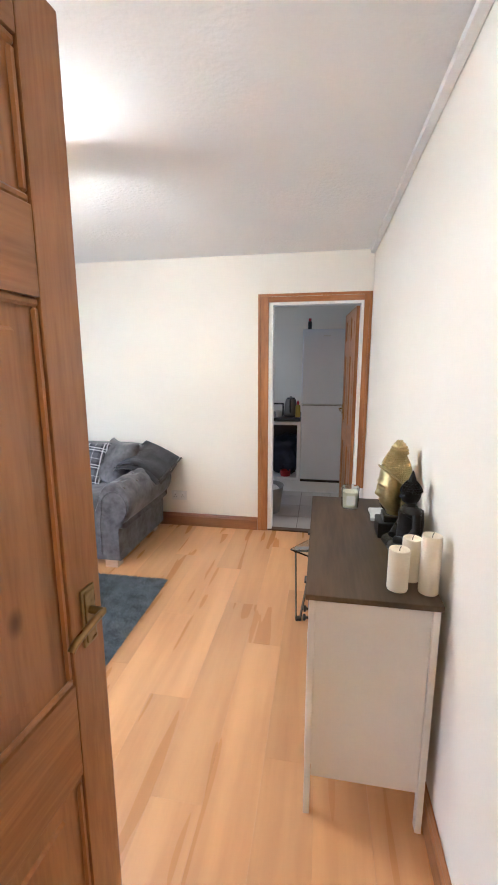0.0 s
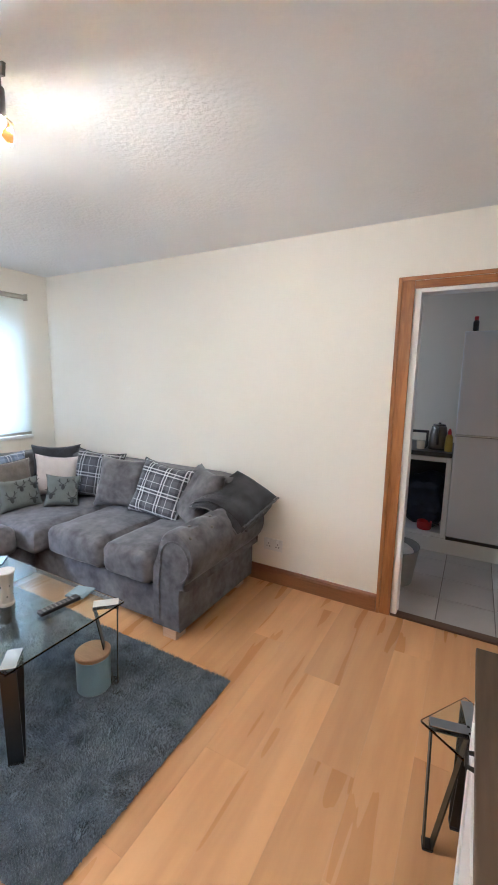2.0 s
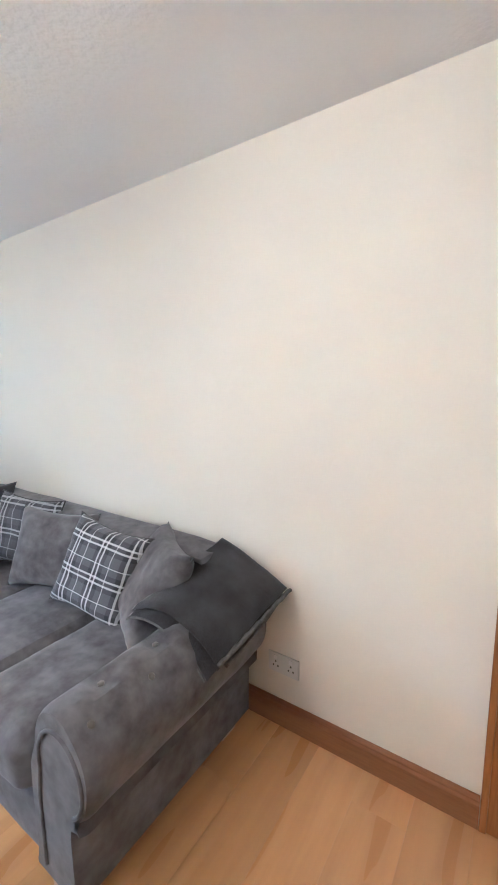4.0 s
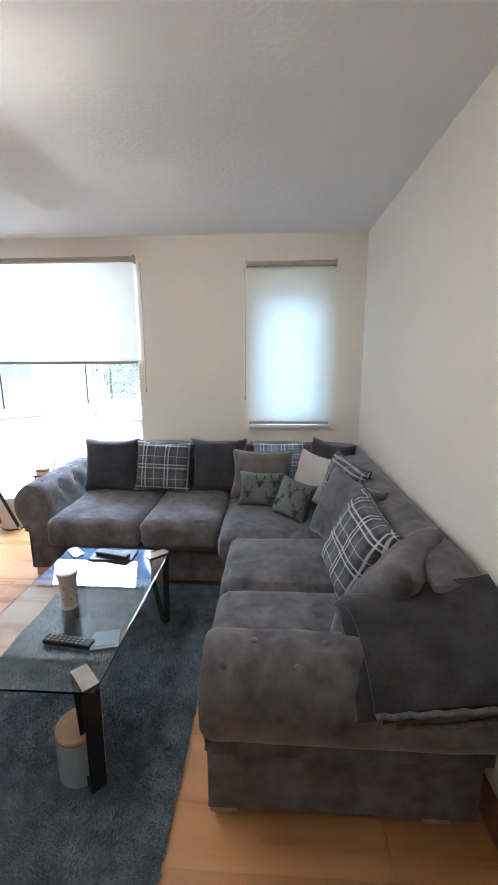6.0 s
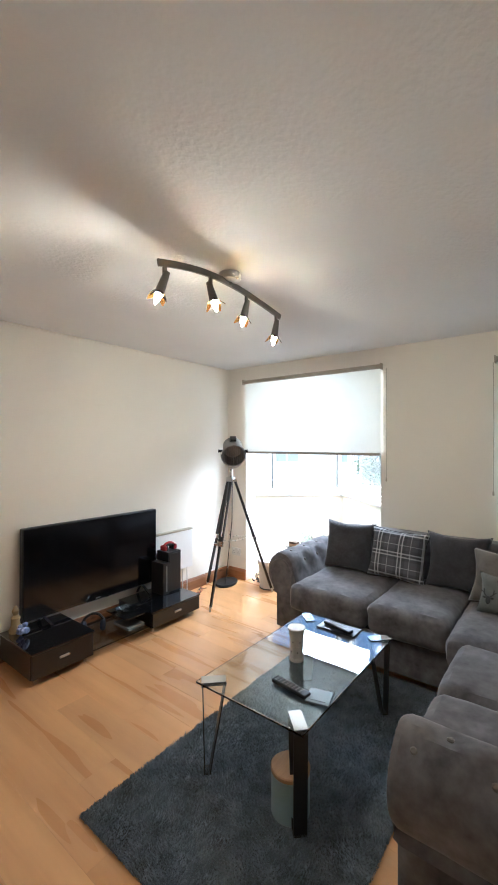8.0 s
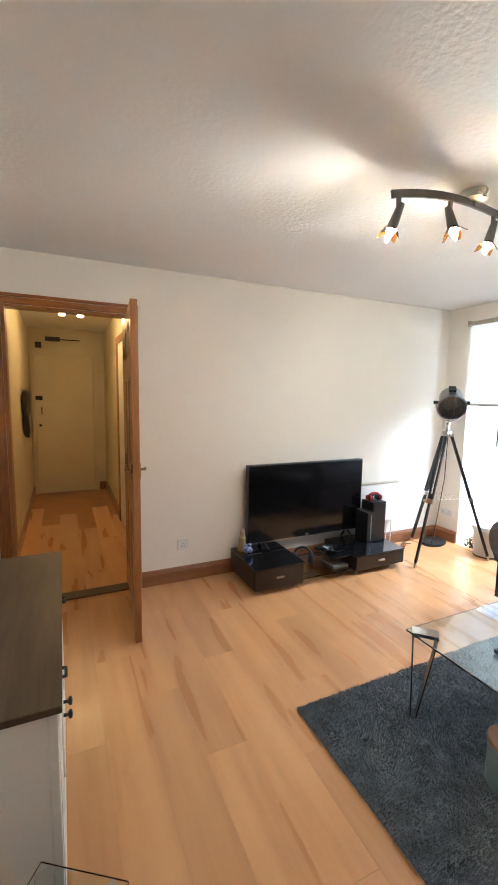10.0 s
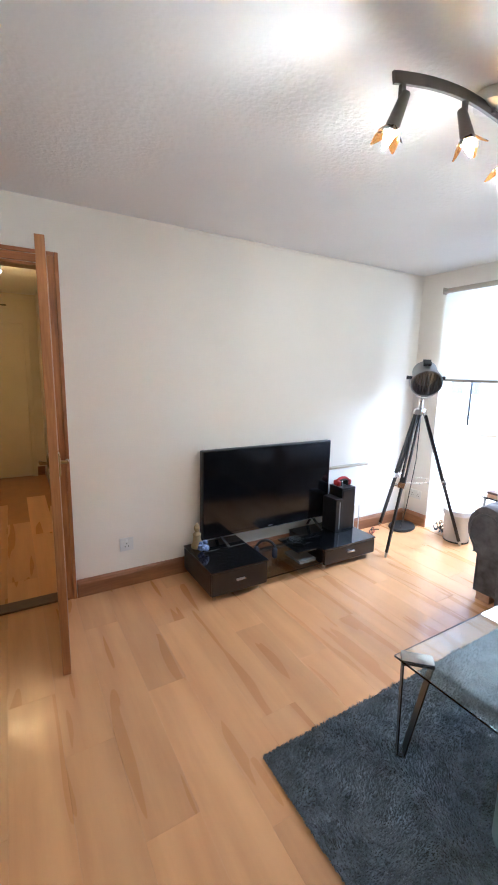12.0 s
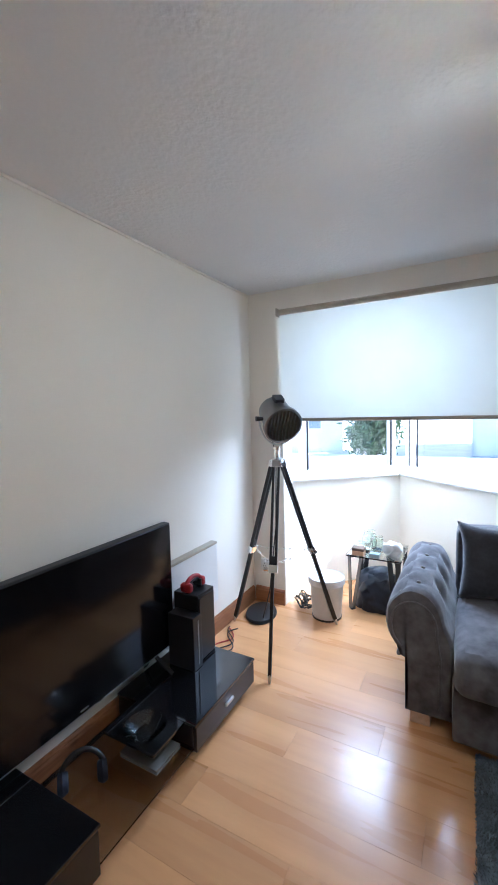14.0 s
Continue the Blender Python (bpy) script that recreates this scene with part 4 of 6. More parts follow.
part("can", lathe([(0, 0), (0.022, 0), (0.022, 0.09), (0.015, 0.1), (0, 0.1)], (-0.53, 4.95, 1.8805), 16), "espresso", ca)
part("cap", lathe([(0.016, 0), (0.016, 0.03), (0, 0.032)], (-0.53, 4.95, 1.981), 14), "red", ca)
lb = thing("laundry_basket", "grey plastic basket with cloths on the kitchen floor", "basket", (-0.80, 4.05, 0))
bmk = lathe([(0.0, 0.0), (0.11, 0.0), (0.14, 0.2), (0.15, 0.26), (0.155, 0.27), (0.145, 0.27), (0.13, 0.2), (0.10, 0.012), (0, 0.012)], (0, 0, 0), 24)
bmesh.ops.transform(bmk, matrix=pose(-0.87, 4.1, 0.001) @ Matrix.Diagonal((0.9, 1.2, 1, 1)), verts=bmk.verts)
part("tub", bmk, "basket", lb)
part("cloth", soft_box((-0.96, 3.98, 0.05), (-0.78, 4.22, 0.28), 0.08, 8, wob=0.04), "paper", lb, "pale crumpled cloth")


# ---- corner sofa ----
def sofa_arm(origin, out, along, length, buttons, sofa, scroll_label="rolled arm with button tufting"):
    """Scroll arm: its section runs up the outer side, round the roll and down to the seat."""
    o, out, along = Vector(origin), Vector(out), Vector(along)
    up = Vector((0, 0, 1))
    sec = [(0.0, 0.06), (0.0, 0.16), (0.0, 0.27), (0.004, 0.305), (0.045, 0.315)]
    c, ra, rb = (-0.035, 0.49), 0.13, 0.165
    for k in range(0, 19):
        a = math.radians(-62 + k * 13.2)
        sec.append((c[0] + ra * math.cos(a), c[1] + rb * math.sin(a)))
    sec += [(-0.20, 0.42), (-0.205, 0.30), (-0.205, 0.06)]
    fine = []
    for (x0, z0), (x1, z1) in zip(sec, sec[1:]):
        n = max(1, int(math.hypot(x1 - x0, z1 - z0) / 0.018))
        fine += [(x0 + (x1 - x0) * k / n, z0 + (z1 - z0) * k / n) for k in range(n)]
    fine.append(sec[-1])
    nv = 44
    bm = bmesh.new()
    rows = []
    for j in range(nv + 1):
        v = length * j / nv
        shrink = 0.012 * max(0, 1 - v / 0.03) ** 2
        row = []
        for i, (x, z) in enumerate(fine):
            a, b = fine[max(0, i - 1)], fine[min(len(fine) - 1, i + 1)]
            tx, tz = b[0] - a[0], b[1] - a[1]
            ln = math.hypot(tx, tz) or 1
            nx, nz = tz / ln, -tx / ln
            dent = shrink
            for bx, bz, bv in buttons:
                q = ((x - bx) ** 2 + (z - bz) ** 2 + (v - bv) ** 2) / (2 * 0.034 ** 2)
                if q < 9:
                    dent += 0.026 * math.exp(-q)
            w = 0.004 * noise.noise(Vector((x * 9, z * 9, v * 7 + o.x)))
            if z < 0.08:
                dent = w = 0
            row.append(bm.verts.new(o + out * (x - nx * (dent + w)) + up * (z - nz * (dent + w)) + along * v))
        rows.append(row)
    for r0, r1 in zip(rows, rows[1:]):
        for k in range(len(fine) - 1):
            bm.faces.new((r0[k], r0[k + 1], r1[k + 1], r1[k]))
        bm.faces.new((r0[-1], r0[0], r1[0], r1[-1]))
    for row in (rows[0], rows[-1]):
        bmesh.ops.triangulate(bm, faces=[bm.faces.new(row)])
    bmesh.ops.recalc_face_normals(bm, faces=bm.faces)
    arm = part("arm", bm, "velvet", sofa, scroll_label)
    inner = [o + out * (c[0] + 0.10 * math.cos(math.radians(a))) + up * (c[1] - 0.02 + 0.12 * math.sin(math.radians(a))) + along * -0.002 for a in range(-60, 200, 12)]
    inner += [o + out * (-0.15) + up * (0.40 - 0.06 * k) + along * -0.002 for k in range(1, 6)]
    part("piping", tube(inner, 0.006, 6), "velvet", arm)
    for bx, bz, bv in buttons:
        nx, nz = (bx - c[0]) / ra ** 2, (bz - c[1]) / rb ** 2
        ln = math.hypot(nx, nz)
        nv_ = (out * (nx / ln) + up * (nz / ln))
        p = o + out * bx + up * bz + along * bv - nv_ * 0.022
        part("button", lathe([(0.0, -0.004), (0.010, -0.003), (0.011, 0.002), (0.007, 0.006), (0, 0.007)], p, 12, axis=nv_), "velvet_taupe", arm)
    return arm


def roll_pt(deg):
    a = math.radians(deg)
    return -0.035 + 0.13 * math.cos(a), 0.49 + 0.165 * math.sin(a)


sofa = thing("corner_sofa", "large grey velvet corner sofa with rolled arms and button tufting", "sofa", (-3.2, 2.9, 0))
AX, AY = -1.805, 2.675                # arm end by the kitchen door
BX, BY = -3.255, 1.245                # arm end by the bay
tuft = []
for row, deg in enumerate((150, 94, 52)):
    x, z = roll_pt(deg)
    for k in range(4):
        tuft.append((x, z, 0.145 + 0.21 * k + (0.08 if row == 0 else (0.0 if row == 1 else -0.085))))
sofa_arm((AX, AY, 0), (1, 0, 0), (0, 1, 0), 0.83, tuft, sofa)
sofa_arm((BX, BY, 0), (0, -1, 0), (-1, 0, 0), 0.80, tuft, sofa)
# bases
part("base", soft_box((-3.25, AY + 0.012, 0.06), (AX - 0.2, D - 0.06, 0.30), 0.02, 8), "velvet", sofa)
part("base", soft_box((XW + 0.06, BY + 0.2, 0.06), (-3.125, D - 0.06, 0.30), 0.02, 8), "velvet", sofa)
# backs
part("back", soft_box((XW + 0.03, D - 0.225, 0.30), (AX - 0.11, D - 0.02, 0.795), 0.05, 12, wob=0.006), "velvet", sofa)
part("back", soft_box((XW + 0.02, BY + 0.19, 0.30), (XW + 0.215, D - 0.1, 0.80), 0.05, 12, wob=0.006), "velvet", sofa)
# seats: two along the wall, the corner, two along the window
seats = [((-2.40, 2.645, 0.285), (-2.015, D - 0.22, 0.475)), ((-2.925, 2.64, 0.285), (-2.405, D - 0.22, 0.475)),
         ((XW + 0.2, 2.56, 0.285), (-2.93, D - 0.22, 0.465)),
         ((XW + 0.2, 2.055, 0.285), (-3.075, 2.555, 0.475)), ((XW + 0.2, 1.455, 0.285), (-3.075, 2.05, 0.475))]
for i, (a, b) in enumerate(seats):
    part("seat_cushion", soft_box(a, b, 0.055, 16, (0.006, 0.006, 0.02), 0.007, i), "velvet", sofa)
# block feet of pale wood
for x, y in ((-1.885, 2.72), (-1.885, 3.4), (-3.31, 1.31), (-3.31, 2.5), (-3.95, 1.31)):
    part("foot", box((x - 0.05, y - 0.045, 0), (x + 0.05, y + 0.045, 0.061), 0.005), "footwood", sofa, "pale wooden block foot")


def cushion(m, w, h, t, mat, label, seed, piping=None, slump=0.0):
    c = new("cushion", finish(pillow(w, h, t, seed, slump=slump), "cushion", mat, True, 2.2))
    c.matrix_basis = m
    WORLD_OF[c] = m
    tagged(c, label, "cushion", "cushions on the sofa")
    if piping:
        pts = []
        n = 22
        for k in range(4 * n):
            s, f = divmod(k, n)
            e = 2 * f / n - 1
            u, v = ((e, -1), (1, e), (-e, 1), (-1, -e))[s]
            pts.append(((u * w / 2 * (1 - 0.14 * (1 - v * v) * abs(u) ** 2)), -slump * v * v, h / 2 + v * h / 2 * (1 - 0.14 * (1 - u * u) * abs(v) ** 2)))
        b = tube(pts, 0.004, 6, closed=True)
        bmesh.ops.transform(b, matrix=m, verts=b.verts)
        part("piping", b, piping, c)
    return c


def stand(x, y, z, face, lean, spin=0.0):
    """Pose of a cushion whose front looks along the yaw face (0: towards -y), leaning back, turned in its plane."""
    return pose(x, y, z) @ pose(0, 0, 0, 0, 0, face) @ pose(0, 0, 0, -lean, 0, 0) @ pose(0, 0, 0, 0, spin, 0)


SEAT = 0.475
# along the window wall, fronts towards +x
cushion(stand(-3.66, 1.66, SEAT - 0.005, 90, 14), 0.43, 0.41, 0.16, "velvet_dark", "dark charcoal velvet cushion leaning on the sofa back", 1)
cushion(stand(-3.64, 2.055, SEAT - 0.005, 90, 16, 2), 0.45, 0.40, 0.15, "plaid_dark", "dark grey plaid cushion leaning on the sofa back", 2, "velvet_dark")
cushion(stand(-3.68, 2.475, SEAT - 0.005, 90, 13), 0.43, 0.41, 0.16, "velvet_dark", "dark charcoal velvet cushion leaning on the sofa back", 3)
cushion(stand(-3.79, 2.92, SEAT - 0.005, 90, 12), 0.41, 0.37, 0.12, "plaid_blue", "pale blue plaid cushion tucked behind the others", 4)
cushion(stand(-3.55, 2.79, SEAT - 0.005, 84, 20), 0.45, 0.36, 0.15, "velvet_taupe", "taupe velvet cushion in the sofa corner", 5, "velvet")
d1 = cushion(stand(-3.39, 2.79, SEAT - 0.008, 80, 24), 0.32, 0.25, 0.11, "deer_cloth", "small grey cushion printed with dark stag heads", 6)
d2 = cushion(stand(-3.19, 2.965, SEAT - 0.004, 56, 24, 8), 0.26, 0.26, 0.11, "deer_cloth", "small grey cushion printed with dark stag heads, tilted", 7)
cushion(stand(-3.49, 3.12, SEAT - 0.008, 48, 18, 6), 0.36, 0.36, 0.13, "blush", "pale blush cushion in the sofa corner", 8)
cushion(stand(-3.66, 3.26, SEAT - 0.008, 40, 12), 0.42, 0.41, 0.15, "velvet_dark", "dark charcoal velvet cushion in the sofa corner", 9)
# along the long wall, fronts towards -y
cushion(stand(-3.16, 3.25, SEAT - 0.008, 16, 14, 4), 0.45, 0.41, 0.14, "plaid_dark", "dark grey plaid cushion leaning on the sofa back", 10, "velvet_dark")
cushion(stand(-2.80, 3.18, SEAT - 0.008, 25, 22, 4), 0.44, 0.41, 0.17, "velvet", "plain grey velvet cushion leaning on the sofa back", 11)
cushion(stand(-2.44, 3.15, SEAT - 0.008, 10, 24, 9), 0.45, 0.42, 0.15, "plaid_light", "light grey plaid cushion leaning on the sofa back", 12, "velvet")
cushion(stand(-2.205, 3.185, SEAT - 0.005, -33, 34, 0), 0.45, 0.44, 0.16, "velvet", "plump grey velvet cushion slumped against the arm", 13)


def stag(bm, x, z, s, y):
    """A small stag head outline laid on a cushion front."""
    ball((x, y, z), 0.016 * s, bm, 8, (0.75, 0.25, 1.35))
    for k in (-1, 1):
        tube([(x + k * 0.008 * s, y, z + 0.018 * s), (x + k * 0.022 * s, y, z + 0.032 * s), (x + k * 0.024 * s, y, z + 0.056 * s)], 0.0028 * s, 5, bm)
        tube([(x + k * 0.022 * s, y, z + 0.034 * s), (x + k * 0.036 * s, y, z + 0.044 * s)], 0.0024 * s, 5, bm)
        ball((x + k * 0.018 * s, y, z + 0.012 * s), 0.007 * s, bm, 6, (1.4, 0.3, 0.7))


for d in (d1, d2):
    for x, z in ((-0.08, 0.10), (0.07, 0.07), (0.0, 0.17), (0.1, 0.18)):
        b = bmesh.new()
        u, v = x / 0.155, z / 0.125 - 1
        yy = -0.055 * ((1 - u ** 4) * (1 - min(1, abs(v)) ** 4)) ** 0.5 - 0.004
        stag(b, x, z - 0.02, 1.15, yy)
        bmesh.ops.transform(b, matrix=WORLD_OF[d], verts=b.verts)
        part("motif", b, "motif", d, "dark printed stag head")


# folded fleece over the arm
def fleece_sheet(c00, c10, c11, c01, lift, thick, seed):
    """A soft folded layer between four corners, bulging upward."""
    n = 26
    bm = bmesh.new()
    top, bot = {}, {}
    cs = [Vector(c) for c in (c00, c10, c11, c01)]
    for i in range(n + 1):
        for j in range(n + 1):
            u, v = i / n, j / n
            p = cs[0] * (1 - u) * (1 - v) + cs[1] * u * (1 - v) + cs[2] * u * v + cs[3] * (1 - u) * v
            p.z += lift * math.sin(math.pi * u) ** 0.8 * (1.0 - 0.9 * v)
            p += Vector(noise.noise_vector(Vector((u * 3 + seed, v * 3, seed)))) * 0.009
            e = min(u, v, 1 - u, 1 - v)
            r = thick * (1 if e > 0.05 else (e / 0.05) ** 0.5 if e > 0 else 0.15)
            top[i, j] = bm.verts.new(p + Vector((0, 0, r / 2)))
            bot[i, j] = bm.verts.new(p - Vector((0, 0, r / 2)))
    for i in range(n):
        for j in range(n):
            bm.faces.new((top[i, j], top[i + 1, j], top[i + 1, j + 1], top[i, j + 1]))
            bm.faces.new((bot[i, j], bot[i, j + 1], bot[i + 1, j + 1], bot[i + 1, j]))
    for k in range(n):
        for a, b in (((k, 0), (k + 1, 0)), ((n, k), (n, k + 1)), ((k + 1, n), (k, n)), ((0, k + 1), (0, k))):
            bm.faces.new((top[a], bot[a], bot[b], top[b]))
    bmesh.ops.recalc_face_normals(bm, faces=bm.faces)
    return bm


bl = thing("blanket", "folded charcoal fleece blanket draped over the sofa arm", "blanket", (-1.82, 3.3, 0.65))
part("top_fold", fleece_sheet((-2.05, 3.10, 0.655), (-1.68, 3.135, 0.56), (-1.632, 3.545, 0.66), (-1.95, 3.53, 0.81), 0.075, 0.026, 1), "fleece", bl)
part("lower_fold", fleece_sheet((-2.05, 3.085, 0.63), (-1.69, 3.10, 0.525), (-1.655, 3.545, 0.625), (-1.94, 3.53, 0.785), 0.07, 0.022, 2), "fleece", bl)
part("inner_fold", fleece_sheet((-2.03, 3.12, 0.612), (-1.70, 3.17, 0.512), (-1.68, 3.535, 0.60), (-1.94, 3.53, 0.765), 0.06, 0.02, 3), "fleece", bl)
edge = [Vector((-1.676, 3.14, 0.556)).lerp(Vector((-1.628, 3.55, 0.656)), k / 20) + Vector((0.004, 0, 0.004 * math.sin(k * 2.1))) for k in range(21)]
part("hem", tube(edge, 0.008, 6), "fringe", bl, "paler brushed hem")
edge = [Vector((-1.692, 3.20, 0.513)).lerp(Vector((-1.676, 3.53, 0.594)), k / 14) + Vector((0.004, 0, -0.015 * math.sin(math.pi * k / 14))) for k in range(15)]
part("hem", tube(edge, 0.008, 6), "fringe", bl, "paler brushed hem")
edge = [Vector((-2.05, 3.083, 0.63)).lerp(Vector((-1.695, 3.098, 0.52)), k / 14) + Vector((0, -0.004, 0.07 * math.sin(math.pi * k / 14) ** 0.8)) for k in range(15)]
part("hem", tube(edge, 0.004, 6), "fringe", bl)

# ---- rug ----
def shag_rug(x0, x1, y0, y1):
    rng = np.random.default_rng(4)
    n = 150000
    px, py = rng.uniform(x0, x1, n), rng.uniform(y0, y1, n)
    ang = rng.uniform(0, 2 * np.pi, n)
    h = rng.uniform(0.010, 0.024, n)
    lean = rng.uniform(0.003, 0.012, n)
    patch = np.array([noise.noise(Vector((a * 4, b * 4, 0))) for a, b in zip(px, py)])
    dirn = ang * 0.35 + patch * 5
    w = 0.0026
    v = np.zeros((n, 3, 3))
    v[:, 0] = np.stack([px - w * np.cos(ang), py - w * np.sin(ang), np.full(n, 0.006)], 1)
    v[:, 1] = np.stack([px + w * np.cos(ang), py + w * np.sin(ang), np.full(n, 0.006)], 1)
    v[:, 2] = np.stack([px + lean * np.cos(dirn), py + lean * np.sin(dirn), h], 1)
    me = bpy.data.meshes.new("pile")
    me.from_pydata(v.reshape(-1, 3).tolist(), [], np.arange(3 * n).reshape(-1, 3).tolist())
    me.materials.append(M["rug"])
    return me


rug = thing("rug", "blue-grey shaggy rug under the coffee table", "rug", (-2.3, 2.05, 0))
part("backing", box((-3.17, 1.54, 0.001), (-1.405, 2.555, 0.009), 0.003), "rug", rug)
pile = new("rug_surface", shag_rug(-3.175, -1.40, 1.535, 2.56))
pile.parent = rug
pile.matrix_parent_inverse = WORLD_OF[rug].inverted()
tagged(pile, "deep shaggy pile", kind="stuff")


# ---- glass tables with bent steel legs ----
def glass_table(label, x0, x1, y0, y1, top, glass_mat="glass", group="glass tables", band=0.055, rot=0.0):
    t = thing("glass_table", label, "table", ((x0 + x1) / 2, (y0 + y1) / 2, 0), group=group)
    mid_ = Vector(((x0 + x1) / 2, (y0 + y1) / 2, 0))
    turn = Matrix.Translation(mid_) @ Matrix.Rotation(radians(rot), 4, 'Z') @ Matrix.Translation(-mid_)

    def turned(b):
        bmesh.ops.transform(b, matrix=turn, verts=b.verts)
        return b

    part("tabletop", turned(box((x0, y0, top - 0.010), (x1, y1, top), 0.003)), glass_mat, t, "clear glass top")
    for cx, sx in ((x0, 1), (x1, -1)):
        for cy, sy in ((y0, 1), (y1, -1)):
            dg = Vector((sx, sy, 0)).normalized()          # inward along the corner's bisector
            wd = Vector((-dg.y, dg.x, 0))
            c = Vector((cx, cy, 0)) + dg * 0.03
            a, b = c + dg * 0.002, c + dg * 0.105
            foot = c + dg * 0.012
            zt = top - 0.018
            g = flat_bar(a + Vector((0, 0, zt)), foot + Vector((0, 0, 0.010)), band, 0.0052, wd)
            flat_bar(b + Vector((0, 0, zt)), foot + dg * 0.024 + Vector((0, 0, 0.010)), band, 0.0052, wd, g)
            flat_bar(foot - dg * 0.005 + Vector((0, 0, 0.010)), foot + dg * 0.029 + Vector((0, 0, 0.010)), band, 0.009, wd, g)
            flat_bar(a - dg * 0.006 + Vector((0, 0, top - 0.0165)), b + dg * 0.006 + Vector((0, 0, top - 0.0165)), band, 0.0052, wd, g)
            leg = part("leg", turned(g), "black_satin", t, "black steel leg bent to a narrow V")
            part("clamp", turned(flat_bar(a - dg * 0.006 + Vector((0, 0, top + 0.0025)), b + dg * 0.004 + Vector((0, 0, top + 0.0025)), band, 0.004, wd)), "chrome", leg, "chrome corner clamp")
            part("glide", turned(flat_bar(foot - dg * 0.003 + Vector((0, 0, 0.003)), foot + dg * 0.027 + Vector((0, 0, 0.003)), band * 0.9, 0.006, wd)), "black_satin", leg)
    return t


glass_table("low clear glass coffee table on black bent-steel legs", -2.835, -1.85, 1.748, 2.315, 0.423)
glass_table("small square glass table turned askew beside the sideboard", -0.49, -0.28, 2.185, 2.395, 0.45, band=0.035, rot=-34)
glass_table("small clear glass side table standing in the bay", -4.62, -4.21, 0.70, 1.09, 0.42, band=0.04)

# ---- on and under the coffee table ----
jr = thing("storage_jar", "pale blue canister with a wooden lid on the rug", "jar", (-1.945, 2.2, 0.02))
part("body", lathe([(0.0, 0.0), (0.072, 0.0), (0.078, 0.008), (0.078, 0.165), (0.074, 0.17), (0, 0.17)], (-1.945, 2.2, 0.012), 36), "jar", jr)
part("lid", lathe([(0.070, 0.0), (0.080, 0.002), (0.081, 0.016), (0.077, 0.02), (0, 0.02)], (-1.945, 2.2, 0.182), 36), "lidwood", jr, "round pale wooden lid")
cu = thing("travel_cup", "tall cream patterned cup with a drink in it", "cup", (-2.295, 2.0, 0.423))
part("body", lathe([(0.0, 0.0), (0.033, 0.0), (0.034, 0.006), (0.031, 0.05), (0.036, 0.12), (0.043, 0.165), (0.040, 0.165), (0.033, 0.12), (0.027, 0.012), (0, 0.01)], (-2.295, 2.015, 0.424), 30), "ceramic", cu)
part("foot_band", lathe([(0.0345, 0.0), (0.0365, 0.002), (0.0355, 0.014), (0.0325, 0.016)], (-2.295, 2.015, 0.4255), 30), "ceramic", cu)
part("rim", lathe([(0.0435, 0.0), (0.046, 0.006), (0.0435, 0.012), (0.0395, 0.010)], (-2.295, 2.015, 0.578), 30), "ceramic", cu)
part("drink", lathe([(0.0, 0.0), (0.0375, 0.0), (0.0375, 0.003), (0.0, 0.004)], (-2.295, 2.015, 0.568), 24), "coffee", cu, "brown drink inside")
for a in (20, 75, 140, 200, 260, 320):
    for z in (0.05, 0.10):
        r = 0.0325 if z < 0.07 else 0.0345
        aa = radians(a + z * 400)
        part("spot", ball((-2.295 + r * math.cos(aa), 2.015 + r * math.sin(aa), 0.424 + z), 0.004, None, 6, (0.7, 0.7, 1.2)), "black_satin", cu)


def remote(at, rz, label):
    r = thing("remote_control", label, "remote", at, rz)
    m = WORLD_OF[r]
    b = box((-0.095, -0.022, 0.001), (0.095, 0.022, 0.019), 0.006, 3)
    bmesh.ops.transform(b, matrix=m, verts=b.verts)
    part("body", b, "black_satin", r)
    for i in range(8):
        for j in range(3):
            k = box((-0.08 + i * 0.019, -0.015 + j * 0.012, 0.0185), (-0.069 + i * 0.019, -0.009 + j * 0.012, 0.021), 0.001, 1)
            bmesh.ops.transform(k, matrix=m, verts=k.verts)
            part("key", k, "basket", r)
    return r


remote((-2.065, 2.125, 0.424), 82.6, "black television remote on the glass top")
co = thing("coaster", "square glass coaster on the table", "coaster", (-2.105, 2.235, 0.424))
b = box((-0.05, -0.05, 0), (0.05, 0.05, 0.008), 0.002)
box((-0.036, -0.036, 0.0081), (0.036, 0.036, 0.010), 0.001, bm=b)
bmesh.ops.transform(b, matrix=pose(-2.087, 2.256, 0.4242, 0, 0, 15), verts=b.verts)
part("plate", b, "frost", co)
tray = thing("slate_tray", "flat dark slate tray lying on the glass top", "tray", (-2.78, 2.02, 0.424))
part("plate", box((-2.805, 1.915, 0.4242), (-2.69, 2.145, 0.431), 0.002), "black_satin", tray)
remote((-2.735, 2.03, 0.4312), 75, "black remote lying on the slate tray")

